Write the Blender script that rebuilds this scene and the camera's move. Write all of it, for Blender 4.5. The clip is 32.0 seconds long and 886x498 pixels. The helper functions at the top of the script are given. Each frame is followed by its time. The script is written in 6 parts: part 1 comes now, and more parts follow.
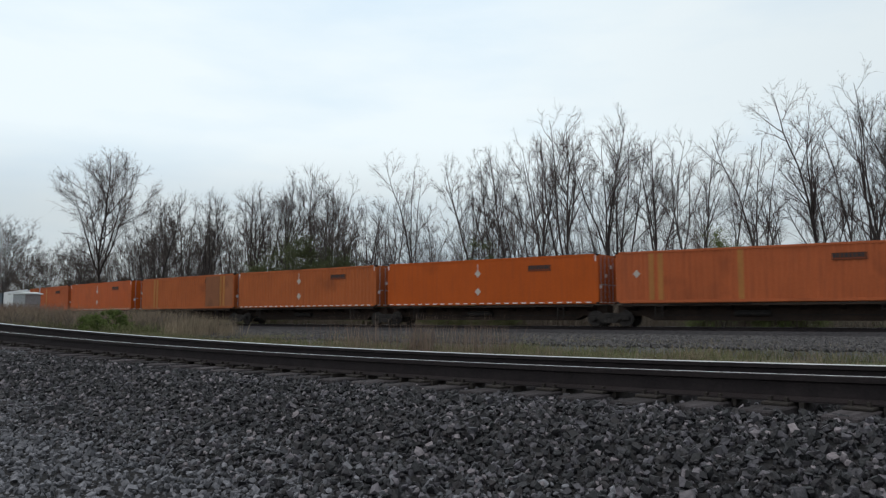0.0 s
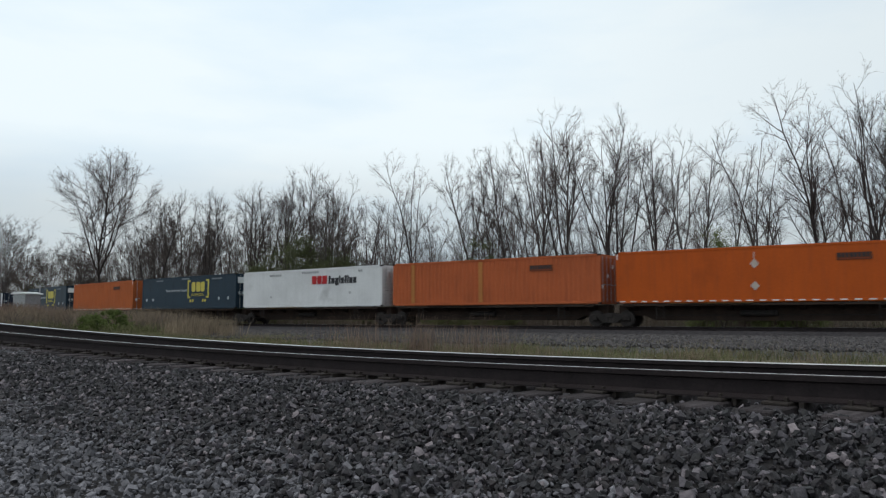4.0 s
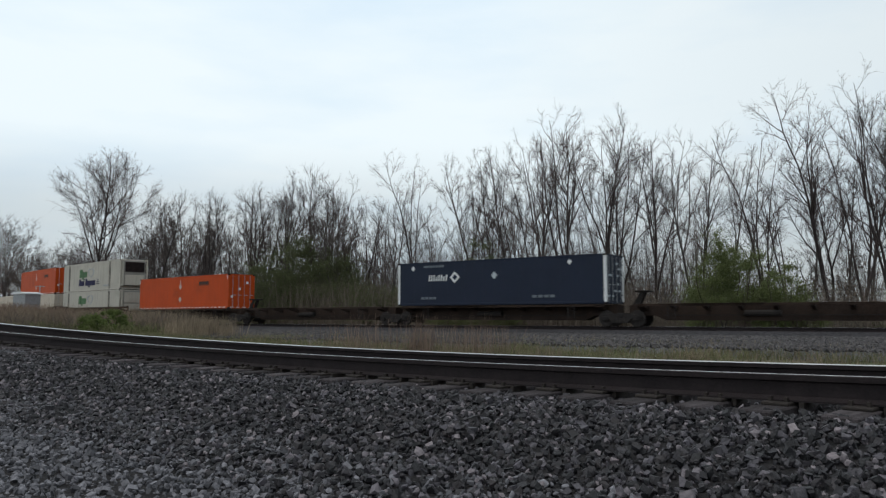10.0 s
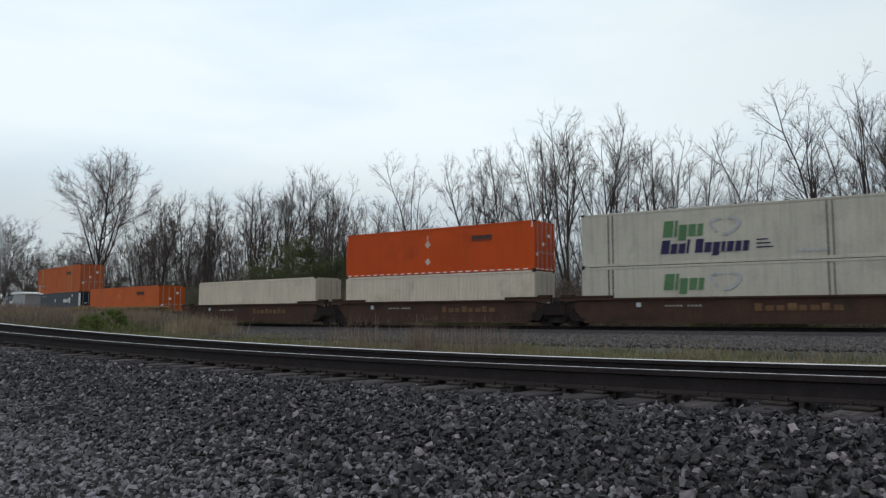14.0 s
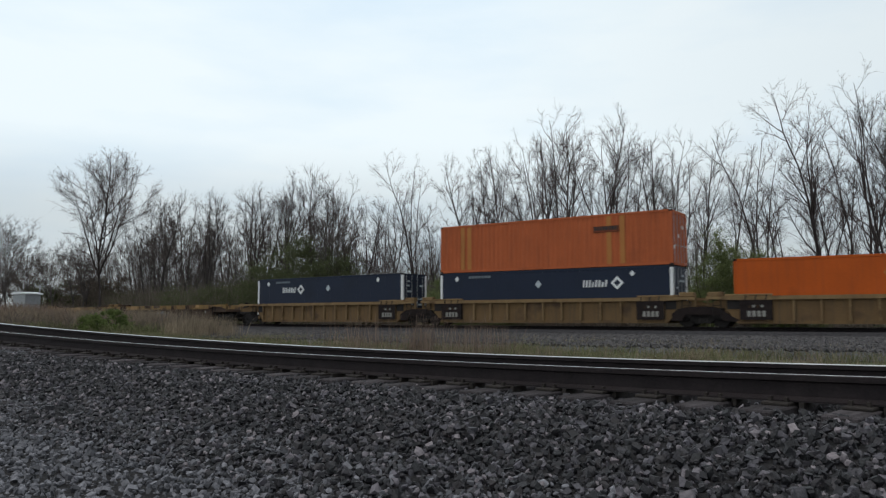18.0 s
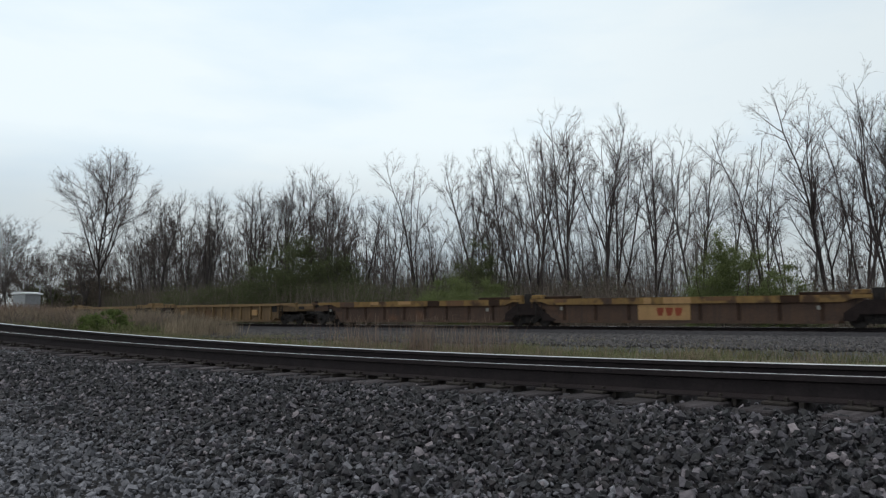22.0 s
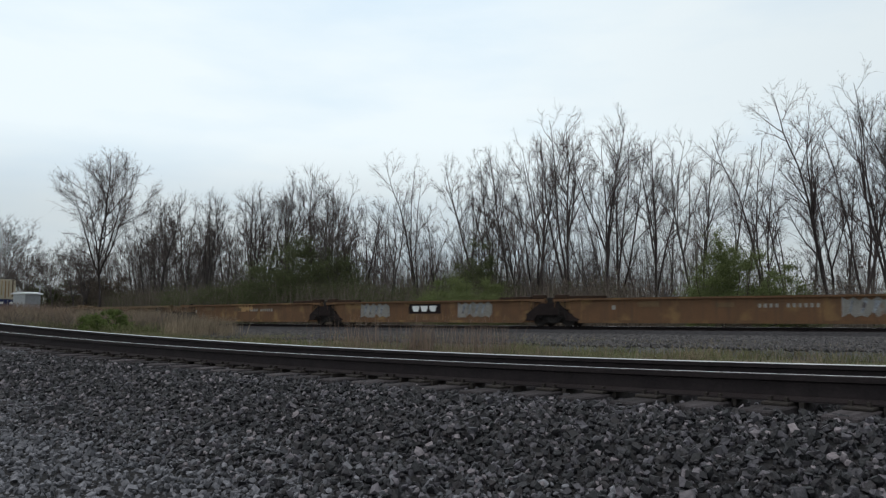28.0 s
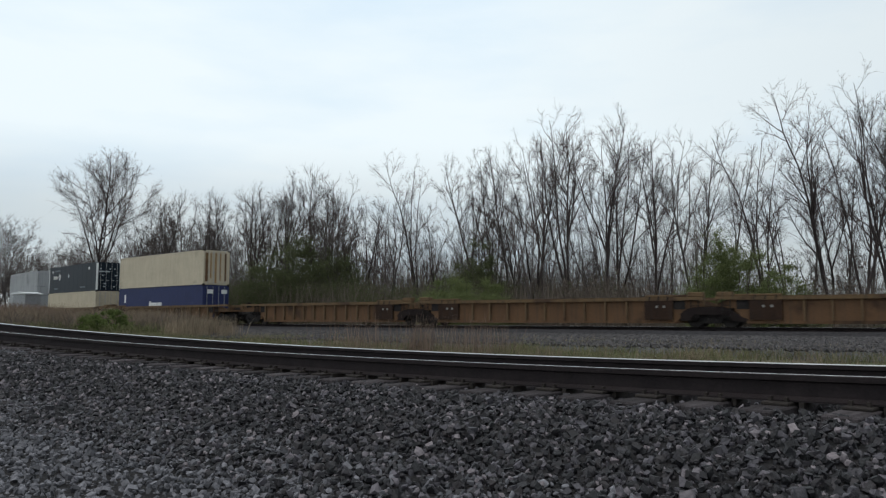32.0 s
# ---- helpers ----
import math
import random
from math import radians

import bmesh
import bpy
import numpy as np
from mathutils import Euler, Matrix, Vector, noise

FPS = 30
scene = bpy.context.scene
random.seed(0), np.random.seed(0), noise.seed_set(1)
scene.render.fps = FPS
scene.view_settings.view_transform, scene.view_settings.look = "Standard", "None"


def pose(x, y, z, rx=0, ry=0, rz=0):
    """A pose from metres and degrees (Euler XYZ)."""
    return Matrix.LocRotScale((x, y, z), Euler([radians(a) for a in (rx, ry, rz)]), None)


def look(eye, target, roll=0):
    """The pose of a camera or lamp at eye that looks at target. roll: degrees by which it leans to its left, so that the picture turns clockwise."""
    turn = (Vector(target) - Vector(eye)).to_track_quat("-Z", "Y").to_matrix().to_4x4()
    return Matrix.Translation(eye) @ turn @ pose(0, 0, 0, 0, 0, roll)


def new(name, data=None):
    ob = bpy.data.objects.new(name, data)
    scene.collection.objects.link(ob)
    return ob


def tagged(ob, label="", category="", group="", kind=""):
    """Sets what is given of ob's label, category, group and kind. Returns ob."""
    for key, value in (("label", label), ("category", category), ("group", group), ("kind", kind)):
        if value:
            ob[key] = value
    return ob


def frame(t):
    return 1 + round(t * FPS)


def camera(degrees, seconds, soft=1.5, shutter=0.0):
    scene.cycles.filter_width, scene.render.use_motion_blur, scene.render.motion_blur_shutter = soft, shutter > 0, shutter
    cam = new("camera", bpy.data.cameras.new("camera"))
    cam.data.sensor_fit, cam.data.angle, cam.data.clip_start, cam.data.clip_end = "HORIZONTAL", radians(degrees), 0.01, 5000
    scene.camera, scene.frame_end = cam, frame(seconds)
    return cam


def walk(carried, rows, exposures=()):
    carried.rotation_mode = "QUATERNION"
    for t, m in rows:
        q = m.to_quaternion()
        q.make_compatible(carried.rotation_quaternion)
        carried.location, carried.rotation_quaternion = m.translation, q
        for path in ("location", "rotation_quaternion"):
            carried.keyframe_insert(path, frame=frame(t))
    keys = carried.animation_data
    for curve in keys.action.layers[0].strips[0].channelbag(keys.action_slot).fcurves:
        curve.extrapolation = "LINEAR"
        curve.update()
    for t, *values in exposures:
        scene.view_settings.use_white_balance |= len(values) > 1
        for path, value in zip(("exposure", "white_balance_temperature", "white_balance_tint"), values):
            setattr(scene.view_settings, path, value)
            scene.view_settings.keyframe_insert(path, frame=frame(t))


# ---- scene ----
H = 0.5055                      # eye above the head of the near rail
cam = camera(60.29, 32.0, soft=1.3, shutter=0.2)
EYE = look((0, 0, H), (0, math.cos(0.08344), H + math.sin(0.08344)), 0.356)
walk(cam, [(0, EYE), (32.0, EYE)])

# ---- sky and light: a bright overcast afternoon ----
world = bpy.data.worlds.new("overcast_sky")
scene.world = world
world.use_nodes = True
wn, wl = world.node_tree.nodes, world.node_tree.links
wn.clear()
sky = wn.new("ShaderNodeTexSky")
sky.sky_type, sky.sun_disc = "NISHITA", False
sky.sun_elevation, sky.sun_rotation = radians(72), radians(304)
sky_bg = wn.new("ShaderNodeBackground")
sky_bg.inputs["Strength"].default_value = 0.06
wl.new(sky.outputs[0], sky_bg.inputs["Color"])
wco = wn.new("ShaderNodeTexCoord")
wmap = wn.new("ShaderNodeMapping")
wmap.inputs["Scale"].default_value = (1.6, 1.6, 6.0)
wl.new(wco.outputs["Generated"], wmap.inputs["Vector"])
wnoise = wn.new("ShaderNodeTexNoise")
wnoise.inputs["Scale"].default_value, wnoise.inputs["Detail"].default_value = 1.5, 6.0
wl.new(wmap.outputs[0], wnoise.inputs["Vector"])
wramp = wn.new("ShaderNodeValToRGB")
wramp.color_ramp.elements[0].position, wramp.color_ramp.elements[0].color = 0.28, (0.72, 0.86, 0.965, 1)
wramp.color_ramp.elements[1].position, wramp.color_ramp.elements[1].color = 0.55, (0.875, 0.965, 1.0, 1)
wl.new(wnoise.outputs[0], wramp.inputs[0])
cloud_bg = wn.new("ShaderNodeBackground")
wsep = wn.new("ShaderNodeSeparateXYZ")
wl.new(wco.outputs["Generated"], wsep.inputs[0])
wheight = wn.new("ShaderNodeValToRGB")          # veiled towards the horizon, brightest low in the sky, unseen zenith dimmed to darken the ground
tops = wheight.color_ramp.elements
wheight.color_ramp.interpolation = "EASE"
tops[0].position, tops[0].color = 0.0, (0.66, 0.66, 0.66, 1)
tops[1].position, tops[1].color = 1.0, (0.42, 0.42, 0.42, 1)
for at, v in ((0.10, 0.78), (0.23, 1.10), (0.40, 1.12)):
    tops.new(at).color = (v, v, v, 1)
wl.new(wsep.outputs[2], wheight.inputs[0])
wacross = wn.new("ShaderNodeMapRange")           # the deck thickens towards the east
wacross.inputs[1].default_value, wacross.inputs[2].default_value = 0.05, 0.75
wacross.inputs[3].default_value, wacross.inputs[4].default_value = 1.0, 0.78
wl.new(wsep.outputs[0], wacross.inputs[0])
wdim = wn.new("ShaderNodeMath")
wdim.operation = "MULTIPLY"
wl.new(wheight.outputs[0], wdim.inputs[0])
wl.new(wacross.outputs[0], wdim.inputs[1])
wl.new(wdim.outputs[0], cloud_bg.inputs["Strength"])
wl.new(wramp.outputs[0], cloud_bg.inputs["Color"])
wmix = wn.new("ShaderNodeMixShader")
wmix.inputs[0].default_value = 0.88
wl.new(sky_bg.outputs[0], wmix.inputs[1])
wl.new(cloud_bg.outputs[0], wmix.inputs[2])
wout = wn.new("ShaderNodeOutputWorld")
wl.new(wmix.outputs[0], wout.inputs[0])

sun_data = bpy.data.lights.new("sun", "SUN")
sun_data.energy, sun_data.angle, sun_data.color = 0.9, radians(20), (1.0, 0.97, 0.92)
sun = new("sun", sun_data)
sun.matrix_world = look((-30, 20, 110), (0, 40, 0))
scene.view_settings.exposure = 0.0


# ---- materials ----
def mat(name, c1, c2, scale=2.0, rough=0.7, metal=0.0, bump=0.2, fine=14.0, streak=0.0, dirt=None, dirt_at=0.62, per_object=0.0, per_island=0.0, stretch=(1, 1, 1), spec=0.5, fleck=0.35, tones=False, sheer=0.0):
    """Two tones at a coarse and a fine scale, with relief; streaks run down; dirt patches; each object or piece may differ in tone."""
    m = bpy.data.materials.new(name)
    m.use_nodes = True
    n, l = m.node_tree.nodes, m.node_tree.links
    bs = n["Principled BSDF"]
    bs.inputs["Roughness"].default_value, bs.inputs["Metallic"].default_value = rough, metal
    bs.inputs["Specular IOR Level"].default_value = spec
    co = n.new("ShaderNodeTexCoord")
    mp = n.new("ShaderNodeMapping")
    mp.inputs["Scale"].default_value = stretch
    l.new(co.outputs["Object"], mp.inputs["Vector"])
    own = n.new("ShaderNodeObjectInfo")
    far = n.new("ShaderNodeMath")
    far.operation = "MULTIPLY"
    far.inputs[1].default_value = 37.0
    l.new(own.outputs["Random"], far.inputs[0])
    l.new(far.outputs[0], mp.inputs["Location"])

    def tex(s, detail=5.0):
        t = n.new("ShaderNodeTexNoise")
        t.inputs["Scale"].default_value, t.inputs["Detail"].default_value = s, detail
        l.new(mp.outputs[0], t.inputs["Vector"])
        return t

    def mix(fac, a, b, mode="MIX"):
        x = n.new("ShaderNodeMix")
        x.data_type, x.blend_type = "RGBA", mode
        for sock, v in ((x.inputs[0], fac), (x.inputs[6], a), (x.inputs[7], b)):
            if isinstance(v, (int, float)):
                sock.default_value = v
            elif isinstance(v, tuple):
                sock.default_value = (*v, 1)
            else:
                l.new(v, sock)
        return x.outputs[2]

    def ramp(v, lo, hi):
        r = n.new("ShaderNodeMapRange")
        r.inputs[1].default_value, r.inputs[2].default_value = lo, hi
        l.new(v, r.inputs[0])
        return r.outputs[0]

    coarse, small = tex(scale), tex(fine, 8.0)
    col = mix(ramp(coarse.outputs[0], 0.35, 0.65), c1, c2)
    col = mix(fleck, col, mix(ramp(small.outputs[0], 0.3, 0.7), tuple(v * 0.6 for v in c1), tuple(min(v * 1.35, 0.95) for v in c2)))
    if streak:
        sm = n.new("ShaderNodeMapping")
        sm.inputs["Scale"].default_value = (5.0, 5.0, 0.35)
        l.new(co.outputs["Object"], sm.inputs["Vector"])
        st = n.new("ShaderNodeTexNoise")
        st.inputs["Scale"].default_value, st.inputs["Detail"].default_value = 1.2, 6.0
        l.new(sm.outputs[0], st.inputs["Vector"])
        k = n.new("ShaderNodeMath")
        k.operation = "MULTIPLY"
        k.inputs[1].default_value = streak
        l.new(ramp(st.outputs[0], 0.48, 0.75), k.inputs[0])
        col = mix(k.outputs[0], col, tuple(v * 0.35 + 0.02 for v in c1))
    if dirt:
        d = tex(scale * 0.7, 7.0)
        col = mix(ramp(d.outputs[0], dirt_at, dirt_at + 0.12), col, dirt)
    if per_object:
        oi = n.new("ShaderNodeObjectInfo")
        col = mix(1.0, col, mix(oi.outputs["Random"], (1 - per_object,) * 3, (1 + per_object,) * 3), "MULTIPLY")
    if per_island:
        g = n.new("ShaderNodeNewGeometry")
        if tones:
            tr = n.new("ShaderNodeValToRGB")
            els = tr.color_ramp.elements
            els[0].color, els[1].position, els[1].color = (0.16, 0.17, 0.20, 1), 1.0, (6.0, 5.8, 5.4, 1)
            for at, c in ((0.40, (0.62, 0.63, 0.66)), (0.58, (0.92, 0.85, 0.80)), (0.74, (1.36, 1.42, 1.46)), (0.9, (2.9, 2.96, 3.0))):
                els.new(at).color = (*c, 1)
            l.new(g.outputs["Random Per Island"], tr.inputs[0])
            col = mix(1.0, col, tr.outputs[0], "MULTIPLY")
        col = mix(1.0, col, mix(g.outputs["Random Per Island"], (1 - per_island,) * 3, (1 + per_island, 1 + per_island * 0.97, 1 + per_island * 0.94)), "MULTIPLY")
    l.new(col, bs.inputs["Base Color"])
    if sheer:
        tb, ms = n.new("ShaderNodeBsdfTranslucent"), n.new("ShaderNodeMixShader")
        ms.inputs[0].default_value = sheer
        l.new(col, tb.inputs["Color"])
        l.new(bs.outputs[0], ms.inputs[1])
        l.new(tb.outputs[0], ms.inputs[2])
        l.new(ms.outputs[0], n["Material Output"].inputs["Surface"])
    if bump:
        b = n.new("ShaderNodeBump")
        b.inputs["Strength"].default_value, b.inputs["Distance"].default_value = bump, 0.02
        l.new(small.outputs[0], b.inputs["Height"])
        l.new(b.outputs[0], bs.inputs["Normal"])
    return m


M = {}
M["stone"] = mat("ballast_stone", (0.0200, 0.0178, 0.0208), (0.042, 0.0372, 0.0425), 9, 0.62, bump=0.4, fine=60, per_island=0.12, tones=True, spec=0.45)
M["dusty_stone"] = mat("dusty_ballast_stone", (0.083, 0.083, 0.094), (0.176, 0.173, 0.191), 9, 0.8, bump=0.4, fine=60, per_island=0.55, spec=0.3)
M["far_stone"] = mat("apron_stone", (0.062, 0.058, 0.060), (0.112, 0.105, 0.107), 5, 0.85, bump=0.0, per_island=0.4, spec=0.2)
# Near black: shade in the gaps between loose stones is in this colour.
M["gravel"] = mat("gravel_bed_gap_shade", (0.012, 0.011, 0.012), (0.036, 0.034, 0.035), 14, 0.9, bump=1.0, fine=30, spec=0.1)
M["far_gravel"] = mat("track_gravel", (0.045, 0.045, 0.05), (0.12, 0.115, 0.118), 5, 0.9, bump=1.0, fine=9, dirt=(0.10, 0.09, 0.055), dirt_at=0.6)
# Darkened track gravel; the shadow band along the rail is painted in.
M["shadowed_bed_gravel"] = mat("shadowed_bed_gravel", (0.026, 0.025, 0.028), (0.066, 0.063, 0.067), 5, 0.9, bump=1.0, fine=9, spec=0.1)
M["soil"] = mat("grassy_soil", (0.06, 0.06, 0.028), (0.085, 0.095, 0.035), 0.25, 0.95, bump=0.8, fine=8, dirt=(0.10, 0.075, 0.045), dirt_at=0.55)
M["rail"] = mat("rail_rust", (0.0135, 0.0096, 0.0108), (0.023, 0.0172, 0.0180), 6, 0.8, 0.0, bump=0.3, fine=40, spec=0.22)
M["railhead"] = mat("rail_head_steel", (0.66, 0.66, 0.68), (0.74, 0.74, 0.75), 3, 0.42, 1.0, bump=0.03, fleck=0.1)
M["tie"] = mat("tie_wood", (0.024, 0.020, 0.021), (0.080, 0.069, 0.073), 3, 0.9, bump=0.6, fine=25, per_object=0.5, stretch=(6, 1, 1), spec=0.2)
M["plate"] = mat("tie_plate_steel", (0.018, 0.014, 0.012), (0.035, 0.026, 0.022), 12, 0.8, 0.2, bump=0.4, fine=40)
M["bark"] = mat("bare_bark", (0.044, 0.0345, 0.034), (0.074, 0.059, 0.057), 2, 0.95, bump=0.5, fine=18, per_object=0.35, spec=0.2)
M["twig"] = mat("bare_twigs", (0.059, 0.0455, 0.044), (0.099, 0.078, 0.075), 2, 0.95, bump=0.0, per_object=0.35, spec=0.1)
# Lighter copies of bark and twigs: distance haze is put into the colour.
M["haze_pale_bark"] = mat("bark_paled_for_haze", (0.066, 0.057, 0.056), (0.108, 0.093, 0.090), 2, 0.95, bump=0.4, fine=18, per_object=0.35, spec=0.2)
M["haze_pale_twig"] = mat("twigs_paled_for_haze", (0.085, 0.071, 0.068), (0.135, 0.113, 0.108), 2, 0.95, bump=0.0, per_object=0.35, spec=0.1)
M["leaf"] = mat("spring_leaves", (0.084, 0.112, 0.036), (0.140, 0.176, 0.060), 0.6, 0.7, bump=0.0, per_island=0.4, per_object=0.2, spec=0.15, sheer=0.4)
M["evergreen"] = mat("evergreen_leaves", (0.074, 0.086, 0.042), (0.115, 0.128, 0.064), 0.5, 0.75, bump=0.0, per_island=0.18, spec=0.15, sheer=0.4)
# Twig colour lifted to grey so the far woods look veiled by haze.
M["haze_twig"] = mat("distant_twigs_haze_grey", (0.085, 0.073, 0.074), (0.13, 0.115, 0.115), 0.5, 0.95, bump=0.0, per_island=0.3, spec=0.1)
M["brush"] = mat("dry_brush", (0.112, 0.090, 0.076), (0.178, 0.146, 0.122), 0.8, 0.95, bump=0.0, per_island=0.4, spec=0.1)
M["grass"] = mat("green_grass", (0.112, 0.120, 0.056), (0.195, 0.192, 0.104), 0.7, 0.9, bump=0.0, per_island=0.4, spec=0.1, sheer=0.35)
M["red_straw"] = mat("pinkish_dry_weeds", (0.150, 0.104, 0.084), (0.25, 0.182, 0.147), 0.6, 0.9, bump=0.0, per_island=0.45, spec=0.1, sheer=0.35)
M["straw"] = mat("dry_grass", (0.165, 0.130, 0.096), (0.30, 0.240, 0.175), 0.6, 0.9, bump=0.0, per_island=0.45, spec=0.1, sheer=0.35)


def paint(name, c, rough=0.55, streak=0.25, dirt=None, at=0.60):
    dirt = dirt or tuple(v * 0.78 + 0.003 for v in c)
    return mat(name, c, tuple(min(v * 1.15, 0.9) for v in c), 0.6, rough, spec=0.18, bump=0.08, fine=9, streak=streak, dirt=dirt, dirt_at=at, fleck=0.12)


M["orange"] = paint("orange_paint", (0.39, 0.072, 0.008))
M["pale_orange"] = paint("faded_orange_paint", (0.375, 0.094, 0.034), 0.7, 0.3)
M["amber"] = paint("amber_orange_paint", (0.36, 0.094, 0.028), 0.65, 0.25)
M["red_orange"] = paint("red_orange_paint", (0.42, 0.055, 0.006))
M["white"] = paint("white_paint", (0.56, 0.57, 0.58), 0.5, 0.10)
M["grey_white"] = paint("grey_white_paint", (0.405, 0.378, 0.328), 0.55, 0.3)
M["cream"] = paint("cream_paint", (0.47, 0.41, 0.31), 0.6, 0.2)
M["slate_blue"] = paint("slate_blue_paint", (0.015, 0.031, 0.048), 0.5, 0.15)
M["navy"] = paint("navy_paint", (0.013, 0.0185, 0.036), 0.45, 0.15)
M["deep_navy"] = paint("deep_navy_paint", (0.006, 0.011, 0.02), 0.45, 0.15)
M["royal_blue"] = paint("royal_blue_paint", (0.022, 0.030, 0.090), 0.5, 0.2)
M["graffiti"] = mat("faded_graffiti", (0.10, 0.105, 0.12), (0.26, 0.28, 0.31), 3.0, 0.8, bump=0.0, fine=12, dirt=(0.06, 0.04, 0.035), dirt_at=0.55, spec=0.1)
M["panel_brown"] = paint("brown_repair_paint", (0.215, 0.082, 0.038), 0.7, 0.3)
M["panel_rust"] = paint("rusty_repair_paint", (0.275, 0.098, 0.043), 0.7, 0.3)
M["strip_tan"] = paint("repair_strip_paint", (0.36, 0.15, 0.045), 0.7, 0.3)
M["fresh_leaf"] = mat("fresh_leaves", (0.116, 0.140, 0.056), (0.172, 0.200, 0.084), 0.6, 0.7, bump=0.0, per_island=0.2, spec=0.15, sheer=0.4)
M["bright_leaf"] = mat("bright_young_leaves", (0.140, 0.165, 0.066), (0.195, 0.225, 0.096), 0.6, 0.7, bump=0.0, per_island=0.2, spec=0.15, sheer=0.45)
M["bar_grey"] = paint("dull_grey_marking", (0.24, 0.23, 0.21), 0.7, 0.2)
M["warm_white"] = paint("warm_white_paint", (0.50, 0.436, 0.362), 0.6, 0.25)
M["grey"] = paint("grey_paint", (0.33, 0.34, 0.35), 0.6, 0.3)
M["yellow_mark"] = paint("yellow_marking", (0.48, 0.41, 0.085), 0.6, 0.0)
M["patch_grey"] = mat("patchy_grey_paint", (0.165, 0.155, 0.140), (0.25, 0.24, 0.225), 1.4, 0.8, bump=0.0, streak=0.4, dirt=(0.15, 0.08, 0.045), dirt_at=0.6, spec=0.1)
M["white_mark"] = paint("white_marking", (0.65, 0.66, 0.66), 0.6, 0.0)
M["pale_mark"] = paint("dull_white_marking", (0.43, 0.37, 0.33), 0.6, 0.1)
M["grey_mark"] = paint("pale_grey_marking", (0.40, 0.44, 0.47), 0.6, 0.0)
M["dim_mark"] = paint("faint_blue_grey_marking", (0.13, 0.15, 0.17), 0.6, 0.0)
M["red_mark"] = paint("red_marking", (0.36, 0.022, 0.026), 0.6, 0.0)
M["black_mark"] = paint("black_marking", (0.03, 0.03, 0.035), 0.6, 0.0)
M["brown_mark"] = paint("dark_brown_marking", (0.10, 0.035, 0.018), 0.7, 0.0)
M["green_mark"] = paint("green_marking", (0.075, 0.155, 0.075), 0.6, 0.0)
M["indigo_mark"] = paint("indigo_marking", (0.022, 0.020, 0.062), 0.6, 0.0)
M["steel_dark"] = mat("grimy_steel", (0.015, 0.0135, 0.014), (0.033, 0.028, 0.026), 3, 0.85, 0.0, bump=0.3, fine=20, spec=0.2)
M["arm_dark"] = mat("greasy_dark_iron", (0.016, 0.0122, 0.0125), (0.028, 0.021, 0.020), 3, 0.95, 0.0, bump=0.3, fine=20, spec=0.08)
M["wheel"] = mat("wheel_steel", (0.017, 0.014, 0.014), (0.038, 0.031, 0.028), 4, 0.7, 0.0, bump=0.2, fine=20, spec=0.3)
M["spine_brown"] = mat("grimy_brown_paint", (0.025, 0.0175, 0.015), (0.045, 0.030, 0.0235), 1.2, 0.9, bump=0.2, streak=0.4, dirt=(0.060, 0.040, 0.026), dirt_at=0.62, spec=0.12)
M["well_brown"] = mat("brown_well_paint", (0.046, 0.024, 0.019), (0.066, 0.036, 0.026), 0.6, 0.85, bump=0.2, streak=0.65, dirt=(0.034, 0.023, 0.018), dirt_at=0.54, spec=0.2)
M["well_yellow"] = mat("weathered_yellow_paint", (0.165, 0.099, 0.043), (0.128, 0.077, 0.037), 0.9, 0.8, bump=0.2, streak=0.75, dirt=(0.07, 0.042, 0.026), dirt_at=0.57, spec=0.25)
M["well_rusty"] = mat("rusty_brown_paint", (0.056, 0.036, 0.028), (0.084, 0.050, 0.035), 0.9, 0.85, bump=0.3, streak=0.6, dirt=(0.108, 0.056, 0.034), dirt_at=0.58, spec=0.25)
M["rust_dark"] = mat("dark_rust", (0.022, 0.013, 0.010), (0.045, 0.024, 0.015), 1.5, 0.9, bump=0.3, streak=0.4, spec=0.2)
M["chord_yellow"] = mat("chipped_yellow_paint", (0.235, 0.145, 0.052), (0.165, 0.098, 0.040), 1.6, 0.8, bump=0.2, streak=0.5, dirt=(0.065, 0.038, 0.024), dirt_at=0.50, spec=0.2)
M["panel_tan"] = mat("tan_panel_paint", (0.36, 0.22, 0.10), (0.30, 0.18, 0.085), 1.2, 0.8, bump=0.1, streak=0.4, dirt=(0.20, 0.12, 0.06), dirt_at=0.62, spec=0.2)
M["russet_mark"] = paint("russet_marking", (0.20, 0.045, 0.022), 0.7, 0.2)
M["chord_tan"] = mat("worn_rail_and_lit_rib_paint", (0.225, 0.148, 0.072), (0.178, 0.112, 0.056), 1.2, 0.8, bump=0.2, streak=0.4, dirt=(0.10, 0.06, 0.032), dirt_at=0.58, spec=0.2)
M["well_tan"] = mat("tan_yellow_paint", (0.152, 0.097, 0.049), (0.118, 0.074, 0.040), 0.9, 0.8, bump=0.2, streak=0.8, dirt=(0.064, 0.037, 0.024), dirt_at=0.56, spec=0.25)
M["well_orange"] = mat("rusted_orange_paint", (0.152, 0.081, 0.042), (0.108, 0.060, 0.034), 0.9, 0.85, bump=0.2, streak=0.6, dirt=(0.20, 0.125, 0.058), dirt_at=0.55, spec=0.2)
M["well_umber"] = mat("umber_paint", (0.150, 0.083, 0.044), (0.115, 0.064, 0.036), 0.7, 0.85, bump=0.2, streak=0.75, dirt=(0.048, 0.030, 0.021), dirt_at=0.55, spec=0.2)
M["galvanised"] = mat("galvanised_sheet", (0.250, 0.255, 0.270), (0.340, 0.345, 0.360), 4, 0.45, 0.5, bump=0.05)


